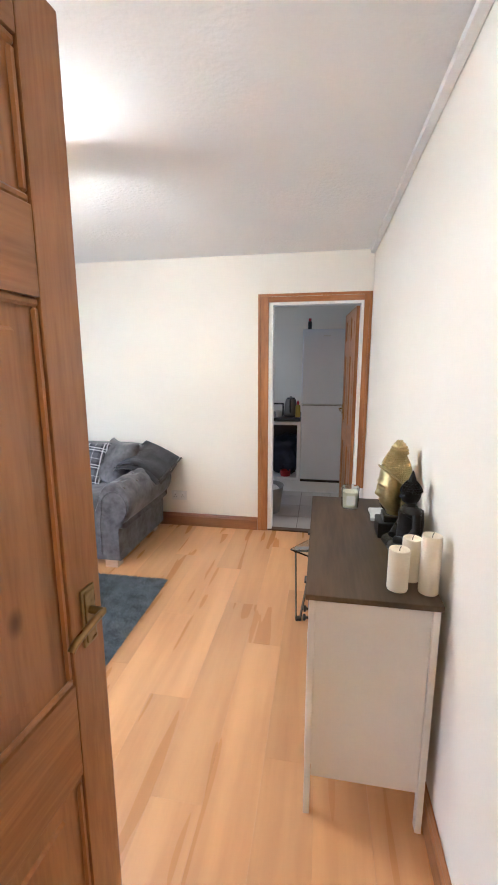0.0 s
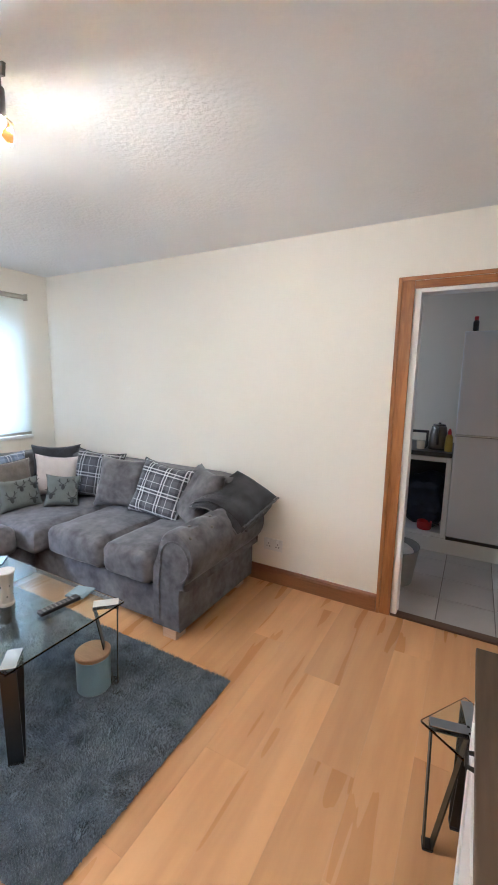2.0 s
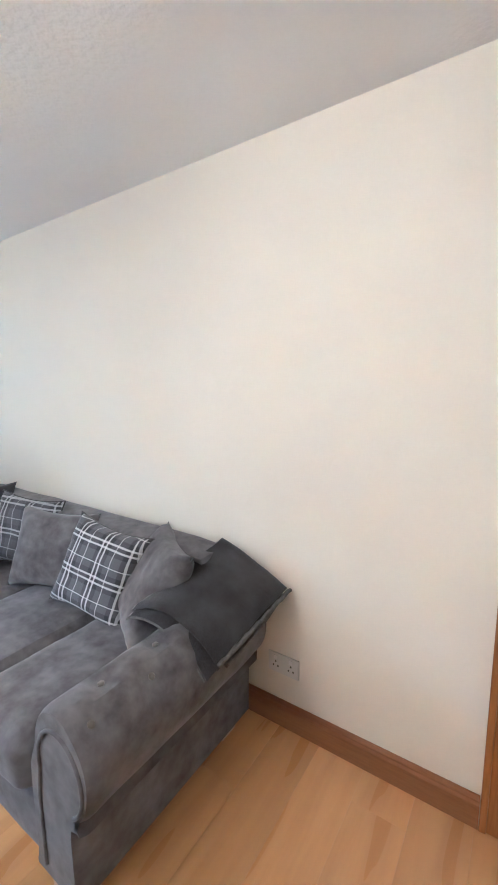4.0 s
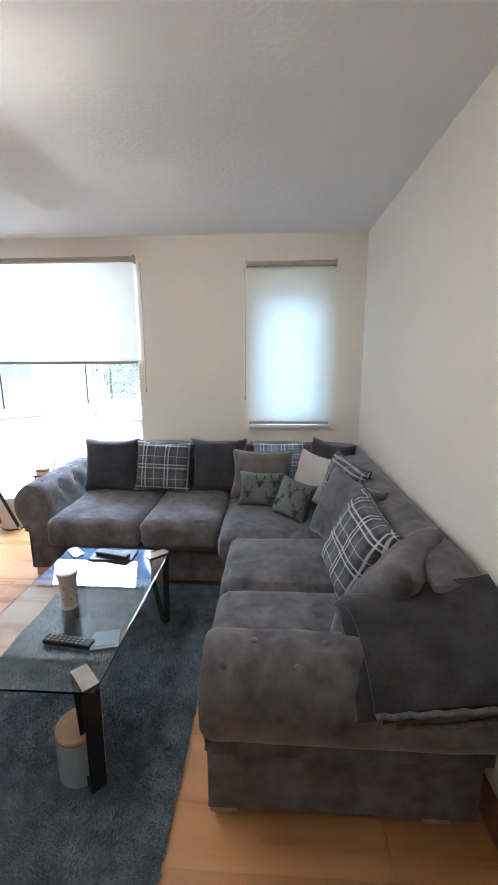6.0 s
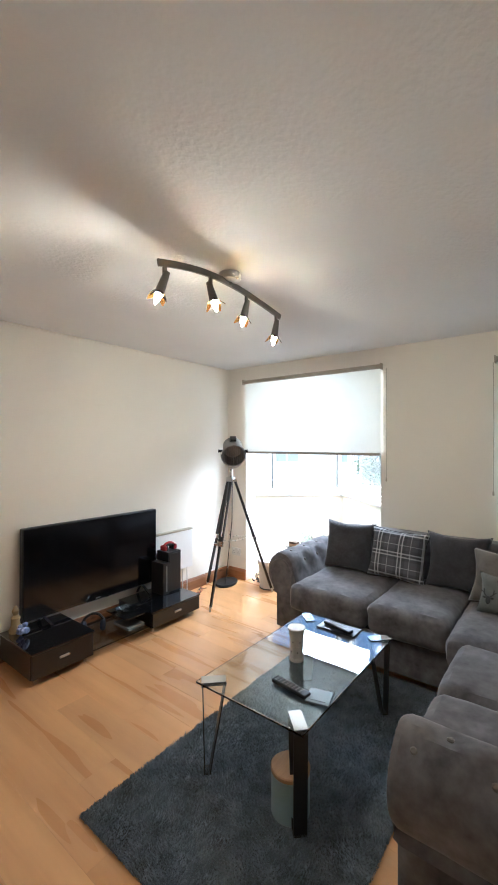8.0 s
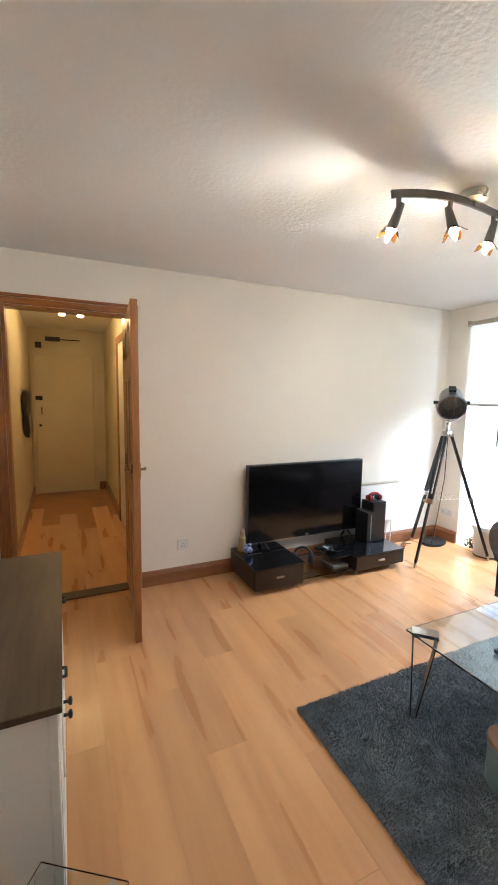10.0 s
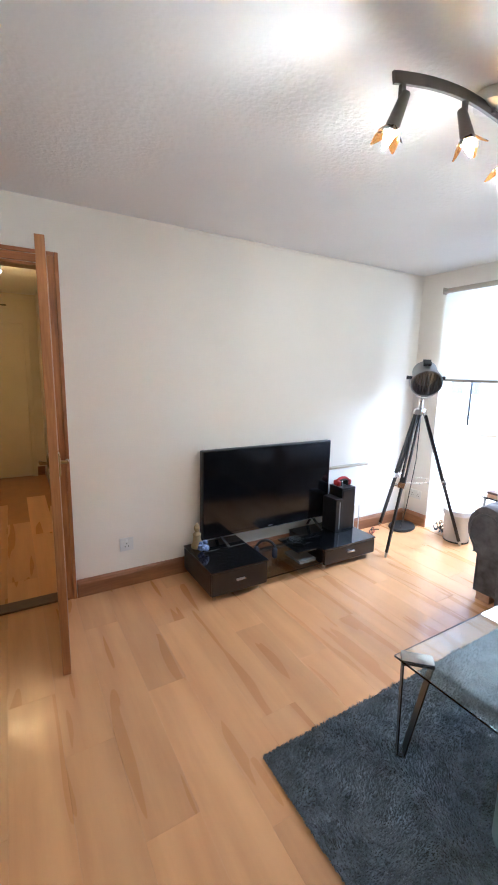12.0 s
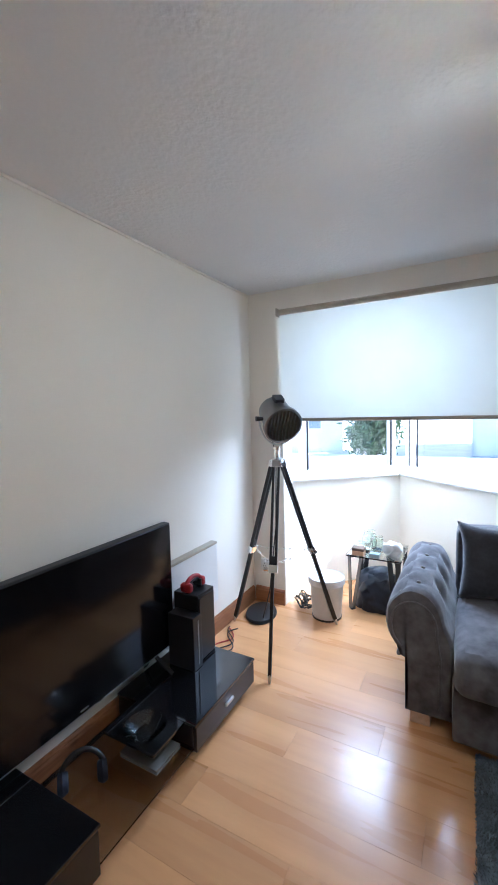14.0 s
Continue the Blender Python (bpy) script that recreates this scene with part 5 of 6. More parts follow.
# ---- television and stand ----
st = thing("tv_stand", "low black high-gloss television stand with two drawer boxes", "tv stand", (-2.4, 0.28, 0))
for x0, x1, y0, y1, zt, nm in ((-2.095, -1.675, 0.03, 0.50, 0.215, "left"), (-3.125, -2.60, 0.05, 0.50, 0.175, "right")):
    bx = part("drawer_box", box((x0, y0, 0.045), (x1, y1 - 0.02, zt - 0.012), 0.003), "espresso", st)
    part("top_plate", box((x0 - 0.004, y0 - 0.004, zt - 0.0115), (x1 + 0.004, y1 + 0.002, zt), 0.003), "black_gloss", st, "black glossy top")
    dr = part("drawer_front", box((x0 + 0.004, y1 - 0.019, 0.048), (x1 - 0.004, y1, zt - 0.016), 0.003), "espresso", st)
    xc = (x0 + x1) / 2
    part("handle", box((xc - 0.035, y1, (zt + 0.045) / 2 - 0.006), (xc + 0.035, y1 + 0.012, (zt + 0.045) / 2 + 0.008), 0.004), "steel", dr, "short silver handle")
    for fx in (x0 + 0.04, x1 - 0.04):
        for fy in (y0 + 0.05, y1 - 0.05):
            part("foot", rod((fx, fy, 0), (fx, fy, 0.046), 0.014, 0.011), "chrome", st, "small chrome foot")
part("glass_shelf", box((-2.597, 0.06, 0.066), (-2.098, 0.49, 0.074), 0.002), "smoke", st, "smoked glass shelf")
part("upper_shelf", box((-2.595, 0.17, 0.1635), (-2.40, 0.445, 0.175), 0.002), "black_gloss", st, "black glass bridge shelf")
part("back_rail", box((-2.597, 0.05, 0.045), (-2.098, 0.062, 0.064), 0.001), "espresso", st)

tv = thing("television", "large flat black television, switched off", "television", (-2.36, 0.11, 0.215))
part("housing", box((-2.955, 0.055, 0.255), (-1.785, 0.105, 0.915), 0.008), "black_satin", tv)
part("screen", box((-2.947, 0.1052, 0.285), (-1.793, 0.109, 0.907), 0.001), "screen", tv, "dark glossy screen")
part("bezel", box((-2.947, 0.1052, 0.258), (-1.793, 0.110, 0.2845), 0.001), "black_gloss", tv)
part("edge_strip", box((-2.947, 0.1101, 0.2575), (-1.793, 0.1112, 0.262)), "steel", tv, "thin silver strip along the lower edge")
part("badge", box((-2.385, 0.1101, 0.272), (-2.345, 0.1108, 0.279)), "steel", tv)
for x, zb in ((-1.93, 0.2155), (-2.80, 0.1755)):
    f = flat_bar((x, 0.09, 0.27), (x - 0.02, 0.20, zb + 0.006), 0.02, 0.008, (1, 0, 0))
    flat_bar((x, 0.09, 0.27), (x - 0.0, 0.035, zb + 0.006), 0.02, 0.008, (1, 0, 0), f)
    part("stand_leg", f, "black_satin", tv)

sp = thing("speaker", "tall black loudspeaker beside the television", "speaker", (-3.10, 0.18, 0.176))
part("cabinet", box((-3.115, 0.105, 0.1755), (-2.965, 0.262, 0.535), 0.005), "black_satin", sp)
part("grille", box((-3.107, 0.2622, 0.19), (-2.973, 0.268, 0.52), 0.003), "black_wood", sp)
cn = thing("games_console", "black upright games console", "console", (-2.91, 0.22, 0.176))
part("body", box((-2.958, 0.125, 0.1755), (-2.885, 0.288, 0.455), 0.004), "black_satin", cn)
part("front_strip", box((-2.930, 0.2882, 0.20), (-2.920, 0.291, 0.43), 0.001), "basket", cn)
hp = thing("headset", "red and black headphones resting on the speaker", "headphones", (-3.04, 0.18, 0.536))
part("band", tube([(-3.04 + 0.068 * math.cos(radians(a)), 0.18, 0.556 + 0.045 * math.sin(radians(a))) for a in range(0, 181, 15)], 0.012, 8), "red", hp, "red headband")
part("pad", tube([(-3.04 + 0.048 * math.cos(radians(a)), 0.18, 0.552 + 0.034 * math.sin(radians(a))) for a in range(20, 161, 14)], 0.012, 8), "black_satin", hp, "black inner padding")
for s in (-1, 1):
    cup = part("ear_cup", soft_box((-3.04 + s * 0.058 - 0.018, 0.145, 0.5365), (-3.04 + s * 0.058 + 0.018, 0.215, 0.585), 0.014, 5), "red", hp)
    part("ear_pad", soft_box((-3.04 + s * 0.036 - 0.008, 0.15, 0.537), (-3.04 + s * 0.036 + 0.008, 0.21, 0.58), 0.007, 5), "black_satin", cup)

hp = thing("headphones", "black over-ear headphones leaning on the glass shelf", "headphones", (-2.25, 0.22, 0.075))
hm = pose(-2.245, 0.235, 0.078, 24, 0, -38)
hb = tube([(0.080 * math.cos(radians(a)), 0, 0.045 + 0.085 * math.sin(radians(a))) for a in range(-10, 191, 10)], 0.010, 8)
bmesh.ops.transform(hb, matrix=hm, verts=hb.verts)
part("band", hb, "black_satin", hp)
for s in (-1, 1):
    hb = lathe([(0.0, -0.018), (0.036, -0.018), (0.042, 0.0), (0.032, 0.018), (0.018, 0.020), (0.0, 0.016)], (s * 0.070, 0, 0.042), 20, axis=(-s, 0, 0))
    bmesh.ops.transform(hb, matrix=hm, verts=hb.verts)
    part("ear_cup", hb, "navy", hp)
ds = thing("dish", "shallow patterned glass dish on the black shelf", "dish", (-2.47, 0.335, 0.175))
part("bowl", lathe([(0.0, 0.0), (0.04, 0.0), (0.085, 0.03), (0.088, 0.034), (0.08, 0.03), (0.038, 0.005), (0, 0.005)], (-2.475, 0.335, 0.1755), 30), "glass", ds)
bk = thing("book", "thin grey book lying on the smoked glass shelf", "book", (-2.50, 0.33, 0.075))
part("cover", box((-2.57, 0.24, 0.0745), (-2.42, 0.44, 0.078), 0.001), "basket", bk)
part("pages", box((-2.567, 0.243, 0.0781), (-2.423, 0.437, 0.090), 0.001), "basket", bk)
part("front_cover", box((-2.57, 0.24, 0.0901), (-2.42, 0.44, 0.0935), 0.001), "basket", bk)

og = thing("figurine", "small sandy yellow seated figurine on the stand", "ornament", (-1.74, 0.10, 0.215))
b = lathe([(0.0, 0), (0.04, 0.0), (0.042, 0.02), (0.03, 0.05), (0.026, 0.08), (0.03, 0.10), (0.014, 0.118), (0.02, 0.135), (0.022, 0.15), (0.014, 0.168), (0.006, 0.18), (0, 0.184)], (-1.745, 0.10, 0.216), 18)
part("body", b, "yellow_stone", og)
og = thing("ornament", "small glittering blue and white ornament", "ornament", (-1.75, 0.2, 0.215))
b = None
rr = random.Random(3)
for k in range(14):
    b = ball((-1.755 + rr.uniform(-.035, .035), 0.21 + rr.uniform(-.035, .035), 0.236 + rr.uniform(0, .05)), rr.uniform(0.012, 0.02), b, 7)
part("cluster", b, "blueglass", og)

# ---- heater, sockets ----
ht = thing("panel_heater", "slim white electric panel heater on the wall", "heater", (-3.2, 0.03, 0.28))
part("panel", box((-3.455, 0.025, 0.27), (-2.97, 0.068, 0.645), 0.006), "white", ht)
part("top_grille", box((-3.455, 0.022, 0.6455), (-2.97, 0.07, 0.662), 0.004), "rail", ht, "beige top grille")
part("bracket", box((-3.3, 0.002, 0.35), (-3.1, 0.026, 0.58), 0.002), "white", ht)


def socket(at, nx, ny, label, w=0.146, h=0.088, switches=2):
    """Double wall socket facing the plan direction (nx, ny)."""
    s = thing("wall_socket", label, "socket", at)
    n = Vector((nx, ny, 0)); tdir = Vector((-ny, nx, 0)); c = Vector(at)
    def slab(u0, u1, z0, z1, d0, d1, bev):
        p, q = c + tdir * u0 + n * d0, c + tdir * u1 + n * d1
        return box((p.x, p.y, c.z + z0), (q.x, q.y, c.z + z1), bev)
    pl = part("plate", slab(-w / 2, w / 2, -h / 2, h / 2, 0.001, 0.010, 0.002), "socket", s)
    for k in range(switches):
        u = (k - (switches - 1) / 2) * w / 2
        part("rocker", slab(u - 0.008, u + 0.008, 0.018, 0.036, 0.0101, 0.014, 0.001), "white", pl)
        for du, dz in ((0, 0.006), (-0.011, -0.014), (0.011, -0.014)):
            part("slot", slab(u + du - 0.003, u + du + 0.003, dz - 0.004, dz + 0.004, 0.0101, 0.0108, 0), "black_satin", pl)


socket((-1.665, D, 0.29), 0, -1, "white double socket beside the sofa")
socket((-1.272, 0, 0.30), 0, 1, "white single socket above the skirting", 0.09, 0.09, 1)
socket((XW, 0.13, 0.30), 1, 0, "white double socket by the bay opening", 0.13, 0.085, 2)

# ---- ceiling spotlight bar ----
lt = thing("ceiling_spotlight_bar", "dark curved ceiling spotlight bar with four lit amber-glass bulbs", "ceiling light", (-2.06, 1.74, H))
CX, CY = -2.08, 1.751
part("canopy", lathe([(0.0, 0.0), (0.055, -0.0), (0.058, -0.008), (0.055, -0.035), (0.03, -0.042), (0, -0.043)], (CX, CY, H - 0.0005), 28), "steel", lt, "round steel ceiling rose")


def bar_y(x):
    u = (x - CX) / 0.46
    return CY + 0.010 * math.sin(u * math.pi * 0.95)


bars = [Vector((CX - 0.46 + 0.92 * k / 24, bar_y(CX - 0.46 + 0.92 * k / 24), H - 0.050 - 0.055 * abs((k - 12) / 12) ** 2)) for k in range(25)]
b = bmesh.new()
rings = []
for k, p in enumerate(bars):
    d = (bars[min(24, k + 1)] - bars[max(0, k - 1)]).normalized()
    sd_ = d.cross(Vector((0, 0, 1))).normalized()
    uv = sd_.cross(d)
    rings.append([b.verts.new(p + sd_ * e * 0.0048 + uv * f * 0.015) for e, f in ((-1, -1), (1, -1), (1, 1), (-1, 1))])
for r0, r1 in zip(rings, rings[1:]):
    for k in range(4):
        b.faces.new((r0[k], r0[(k + 1) % 4], r1[(k + 1) % 4], r1[k]))
b.faces.new(rings[0][::-1])
b.faces.new(rings[-1])
bmesh.ops.recalc_face_normals(b, faces=b.faces)
part("curved_bar", b, "nickel", lt)
part("stem", rod((CX, CY, H - 0.044), (CX, CY, H - 0.060), 0.012), "nickel", lt)
for (x, aim) in ((-1.655, (0.24, -0.24, -0.94)), (-1.93, (-0.1, 0.25, -0.95)), (-2.225, (0.2, -0.1, -0.95)), (-2.50, (0.05, -0.15, -0.98))):
    y = bar_y(x)
    zb = H - 0.050 - 0.055 * abs((x - CX) / 0.46) ** 2
    a = Vector(aim).normalized()
    k = Vector((x, y, zb - 0.065))
    arm = part("drop_arm", box((x - 0.009, y - 0.006, zb - 0.075), (x + 0.009, y + 0.006, zb - 0.012), 0.002), "nickel", lt)
    hd = part("lamp_holder", lathe([(0.0, -0.03), (0.013, -0.03), (0.014, -0.026), (0.020, 0.045), (0.0225, 0.072), (0.0205, 0.072), (0.018, 0.052), (0.0, 0.050)], k, 20, axis=a), "nickel", lt, "dark metal lamp holder")
    c = k + a * 0.056
    part("bulb", lathe([(0.008, 0.0), (0.0135, 0.012), (0.014, 0.024), (0.009, 0.045), (0.003, 0.06), (0, 0.062)], c, 14, axis=a), "bulb", hd, "lit candle bulb")
    side = a.orthogonal().normalized()
    for j in range(4):
        d = Matrix.Rotation(j * math.pi / 2 + 0.5, 3, a) @ side
        wv = a.cross(d)
        pb = bmesh.new()
        rows = []
        for i in range(6):
            s = i / 5
            w = 0.018 * math.sin(math.pi * (0.25 + 0.7 * s)) + 0.001
            base = c + a * (0.002 + 0.042 * s) + d * (0.019 + 0.034 * s)
            rows.append([pb.verts.new(base + wv * w * e + d * (-0.004 * e * e)) for e in (-1, 0, 1)])
        for r0, r1 in zip(rows, rows[1:]):
            for e in (0, 1):
                pb.faces.new((r0[e], r0[e + 1], r1[e + 1], r1[e]))
        bmesh.ops.solidify(pb, geom=pb.faces[:], thickness=0.0015)
        part("petal", pb, "amber", hd, "amber glass petal shade")

# ---- tripod lamp ----
tl = thing("tripod_lamp", "floor lamp with a steel drum head on a black tripod", "floor lamp", (-3.63, 0.42, 0))
HUB = Vector((-3.655, 0.415, 1.175))
feet = [Vector((-3.205, 0.55, 0.0)), Vector((-3.975, 0.70, 0.0)), Vector((-3.70, 0.035, 0.0))]
for f in feet:
    d = (f - HUB).normalized()
    flat = Vector((f.x - HUB.x, f.y - HUB.y, 0)).normalized()
    sd_ = flat.cross(Vector((0, 0, 1)))
    top = HUB + flat * 0.03 - Vector((0, 0, 0.01))
    knee = top.lerp(f, 0.52)
    g = flat_bar(top + sd_ * 0.016, knee + sd_ * 0.016, 0.014, 0.022, sd_)
    flat_bar(top - sd_ * 0.016, knee - sd_ * 0.016, 0.014, 0.022, sd_, g)
    leg = part("leg", g, "black_wood", tl, "black wooden tripod leg")
    part("lower_leg", flat_bar(top.lerp(f, 0.46), f + (top - f) * 0.03, 0.018, 0.024, sd_), "black_wood", leg)
    part("clamp", flat_bar(knee - d * 0.025, knee + d * 0.02, 0.056, 0.032, sd_), "chrome", leg, "chrome clamp")
    part("knob", rod(knee + sd_ * 0.028, knee + sd_ * 0.055, 0.01, 0.013), "chrome", leg)
    part("spike", rod(f + (top - f) * 0.035, f, 0.013, 0.008), "steel", leg, "steel foot")
    part("top_joint", flat_bar(top + Vector((0, 0, 0.015)), top - d * -0.03, 0.05, 0.028, sd_), "chrome", leg)
part("hub", lathe([(0.0, -0.03), (0.03, -0.03), (0.042, -0.012), (0.042, 0.01), (0.018, 0.022), (0.016, 0.07), (0.022, 0.074), (0.022, 0.09), (0, 0.092)], HUB, 24), "chrome", tl)
HEAD = Vector((-3.675, 0.42, 1.445))
AIM = Vector((0.62, 0.62, -0.50)).normalized()
shell = lathe([(0.0, -0.13), (0.085, -0.128), (0.098, -0.11), (0.102, -0.02), (0.108, 0.06), (0.122, 0.065), (0.124, 0.10), (0.112, 0.104), (0.108, 0.085), (0.09, -0.02), (0.0, -0.05)], HEAD, 40, axis=AIM)
hd = part("drum_head", shell, "drum", tl, "brushed steel drum shade")
right = AIM.cross(Vector((0, 0, 1))).normalized()
upv = right.cross(AIM)
for k in range(-4, 5):
    o = k * 0.022
    hw = math.sqrt(max(0.0, 0.108 ** 2 - o * o))
    part("louvre", flat_bar(HEAD + AIM * 0.088 + right * o - upv * hw, HEAD + AIM * 0.088 + right * o + upv * hw, 0.0035, 0.022, right), "nickel", hd, "dark louvre slat")
yoke = [HEAD + right * (0.128 * math.cos(radians(a))) + Vector((0, 0, 1)) * (-0.005 + 0.165 * math.sin(radians(a))) for a in range(180, 361, 12)]
part("yoke", tube(yoke, 0.006, 8), "steel", tl)
for s in (-1, 1):
    part("pivot_knob", rod(HEAD + right * s * 0.105, HEAD + right * s * 0.15, 0.012, 0.016), "black_satin", hd)
part("back_box", flat_bar(HEAD - AIM * 0.02 + upv * 0.105, HEAD - AIM * 0.09 + upv * 0.105, 0.06, 0.035, right), "black_satin", hd, "black switch box")
part("cable", tube([HEAD - AIM * 0.1, HEAD - AIM * 0.16 - upv * 0.1, HUB + Vector((-0.05, -0.03, 0.0)), HUB + Vector((-0.07, -0.05, -0.45)), HUB + Vector((-0.06, -0.1, -0.9)), Vector((-3.78, 0.22, 0.01))], 0.004, 6), "black_satin", tl)

# ---- floor clutter by the bay ----
ft = thing("floor_mat", "flat black oval rubber mat on the floor", "mat", (-3.87, 0.16, 0))
b = lathe([(0.0, 0.0), (0.15, 0.0), (0.158, 0.008), (0.15, 0.024), (0.11, 0.034), (0.0, 0.036)], (0, 0, 0), 36)
bmesh.ops.transform(b, matrix=pose(-3.87, 0.165, 0.001, 0, 0, 15) @ Matrix.Diagonal((1.0, 0.72, 1, 1)), verts=b.verts)
part("pad", b, "black_satin", ft)
fl = thing("string_lights", "string of clear fairy lights looped round the tripod", "fairy lights", (-3.6, 0.42, 0.62))
loop = []
for f0, f1 in zip(feet, feet[1:] + feet[:1]):
    a0, a1 = HUB.lerp(f0, 0.5), HUB.lerp(f1, 0.5)
    loop += [a0.lerp(a1, k / 9) + Vector((0, 0, -0.02 * math.sin(math.pi * k / 9))) for k in range(9)]
part("wire", tube(loop, 0.0018, 6, closed=True), "socket", fl)
for k, p in enumerate(loop):
    part("bead", ball(p + Vector((0, 0, 0.004 if k % 2 else -0.006)), 0.007, None, 8), "glass", fl)
bn = thing("waste_bin", "round white waste bin with a lifted liner", "bin", (-4.07, 0.60, 0))
part("tub", lathe([(0.0, 0.0), (0.10, 0.0), (0.103, 0.012), (0.122, 0.285), (0.125, 0.29), (0.119, 0.29), (0.098, 0.02), (0, 0.016)], (-4.065, 0.60, 0.001), 36), "bin", bn)
part("base_ring", lathe([(0.101, 0.0), (0.106, 0.0), (0.107, 0.012), (0.103, 0.0125)], (-4.065, 0.60, 0.0), 36), "black_satin", bn)
part("liner", lathe([(0.118, 0.0), (0.128, 0.012), (0.131, -0.03), (0.1275, -0.032), (0.124, 0.006)], (-4.065, 0.60, 0.285), 36), "paper", bn)
cb = thing("cable_heap", "tangle of black cables on the floor", "cables", (-4.13, 0.42, 0))
rr = random.Random(8)
for k in range(6):
    c = Vector((-4.13 + rr.uniform(-.04, .04), 0.40 + rr.uniform(-.05, .05), 0.012 + k * 0.014))
    part("coil", tube([c + Vector(((0.07 + 0.012 * math.sin(a)) * math.cos(a * 0.42), 0.055 * math.sin(a * 0.42 + 0.4 * k), 0.016 * math.sin(a * 0.9 + k))) for a in range(0, 31)], 0.0048, 6), "black_satin", cb)
bg = solo("duffel_bag", soft_box((-4.60, 0.76, 0.002), (-4.25, 1.12, 0.21), 0.07, 22, (0.0, 0.0, 0.0), 0.06, 11), "navy", "crumpled navy bag under the glass side table", "bag", (-4.4, 0.9, 0))
ob_ = thing("wooden_box", "small wooden box with a dark lid on the side table", "box", (-4.25, 0.78, 0.42))
part("body", box((-4.29, 0.745, 0.4205), (-4.22, 0.83, 0.455), 0.003), "lidwood", ob_)
part("lid", box((-4.292, 0.743, 0.4555), (-4.218, 0.832, 0.475), 0.003), "threshold", ob_)
for k, (x, y, h) in enumerate(((-4.42, 0.83, 0.14), (-4.36, 0.90, 0.12))):
    g = thing("glass_jar", "round clear glass jar on the side table", "jar", (x, y, 0.42), group="jars")
    part("body", lathe([(0.0, 0.0), (0.04, 0.0), (0.052, 0.02), (0.055, h * 0.6), (0.04, h * 0.9), (0.042, h), (0.038, h), (0.05, h * 0.6), (0.047, 0.022), (0, 0.006)], (x, y, 0.4205), 24), "glass", g)
solo("cloth_heap", soft_box((-4.44, 0.95, 0.421), (-4.26, 1.07, 0.50), 0.03, 18, wob=0.055, seed=9), "paper", "crumpled white cloth on the side table", "cloth", (-4.35, 1.0, 0.42))
tb = thing("cardboard_pack", "teal packet lying on the side table", "packet", (-4.3, 0.9, 0.42))
part("pack", box((-4.27, 0.87, 0.4205), (-4.22, 0.94, 0.45), 0.003), "jar", tb)

# power adaptor cables by the speaker
pc = thing("power_cables", "red and black cables trailing behind the stand", "cables", (-3.3, 0.2, 0))
for k, m in enumerate(("red", "black_satin", "black_satin")):
    part("cable", tube([(-3.15 - 0.019 * j, 0.17 + 0.02 * k + 0.045 * math.sin(0.42 * j + 1.3 * k) - 0.004 * j, 0.006 + 0.003 * k) for j in range(25)], 0.004, 6), m, pc)
for k in range(2):
    part("cable", tube([(-3.33 - 0.06 * k, 0.05, 0.30), (-3.34 - 0.06 * k, 0.045, 0.18), (-3.335 - 0.06 * k, 0.05, 0.05), (-3.30 - 0.05 * k, 0.10, 0.008), (-3.22, 0.14, 0.008)], 0.0045, 6), "socket", pc, "white mains lead")

# ---- sideboard ----
SX0, SX1, SY0, SY1 = -0.402, -0.026, 1.205, 2.135
sb = thing("sideboard", "white sideboard with a dark oak top and black knobs", "sideboard", ((SX0 + SX1) / 2, (SY0 + SY1) / 2, 0))
part("top", box((SX0 - 0.01, SY0 - 0.012, 0.793), (SX1 + 0.005, SY1 + 0.012, 0.811), 0.003), "tabletop", sb, "dark oak-effect top")
for y in (SY0, SY1 - 0.032):
    for x in (SX0, SX1 - 0.032):
        part("leg", box((x + (0.012 if x > SX0 else 0), y, 0), (x + (0.032 if x > SX0 else 0.020), y + 0.032, 0.792), 0.003), "white", sb)
    part("side_panel", box((SX0 + 0.021, y + 0.010, 0.145), (SX1 - 0.021, y + 0.024, 0.792), 0.001), "white", sb)
part("back_panel", box((SX1 - 0.02, SY0 + 0.033, 0.165), (SX1 - 0.012, SY1 - 0.033, 0.792)), "white", sb)
part("bottom_panel", box((SX0 + 0.02, SY0 + 0.033, 0.165), (SX1 - 0.021, SY1 - 0.033, 0.183)), "white", sb)
w = (SY1 - SY0 - 0.07) / 2
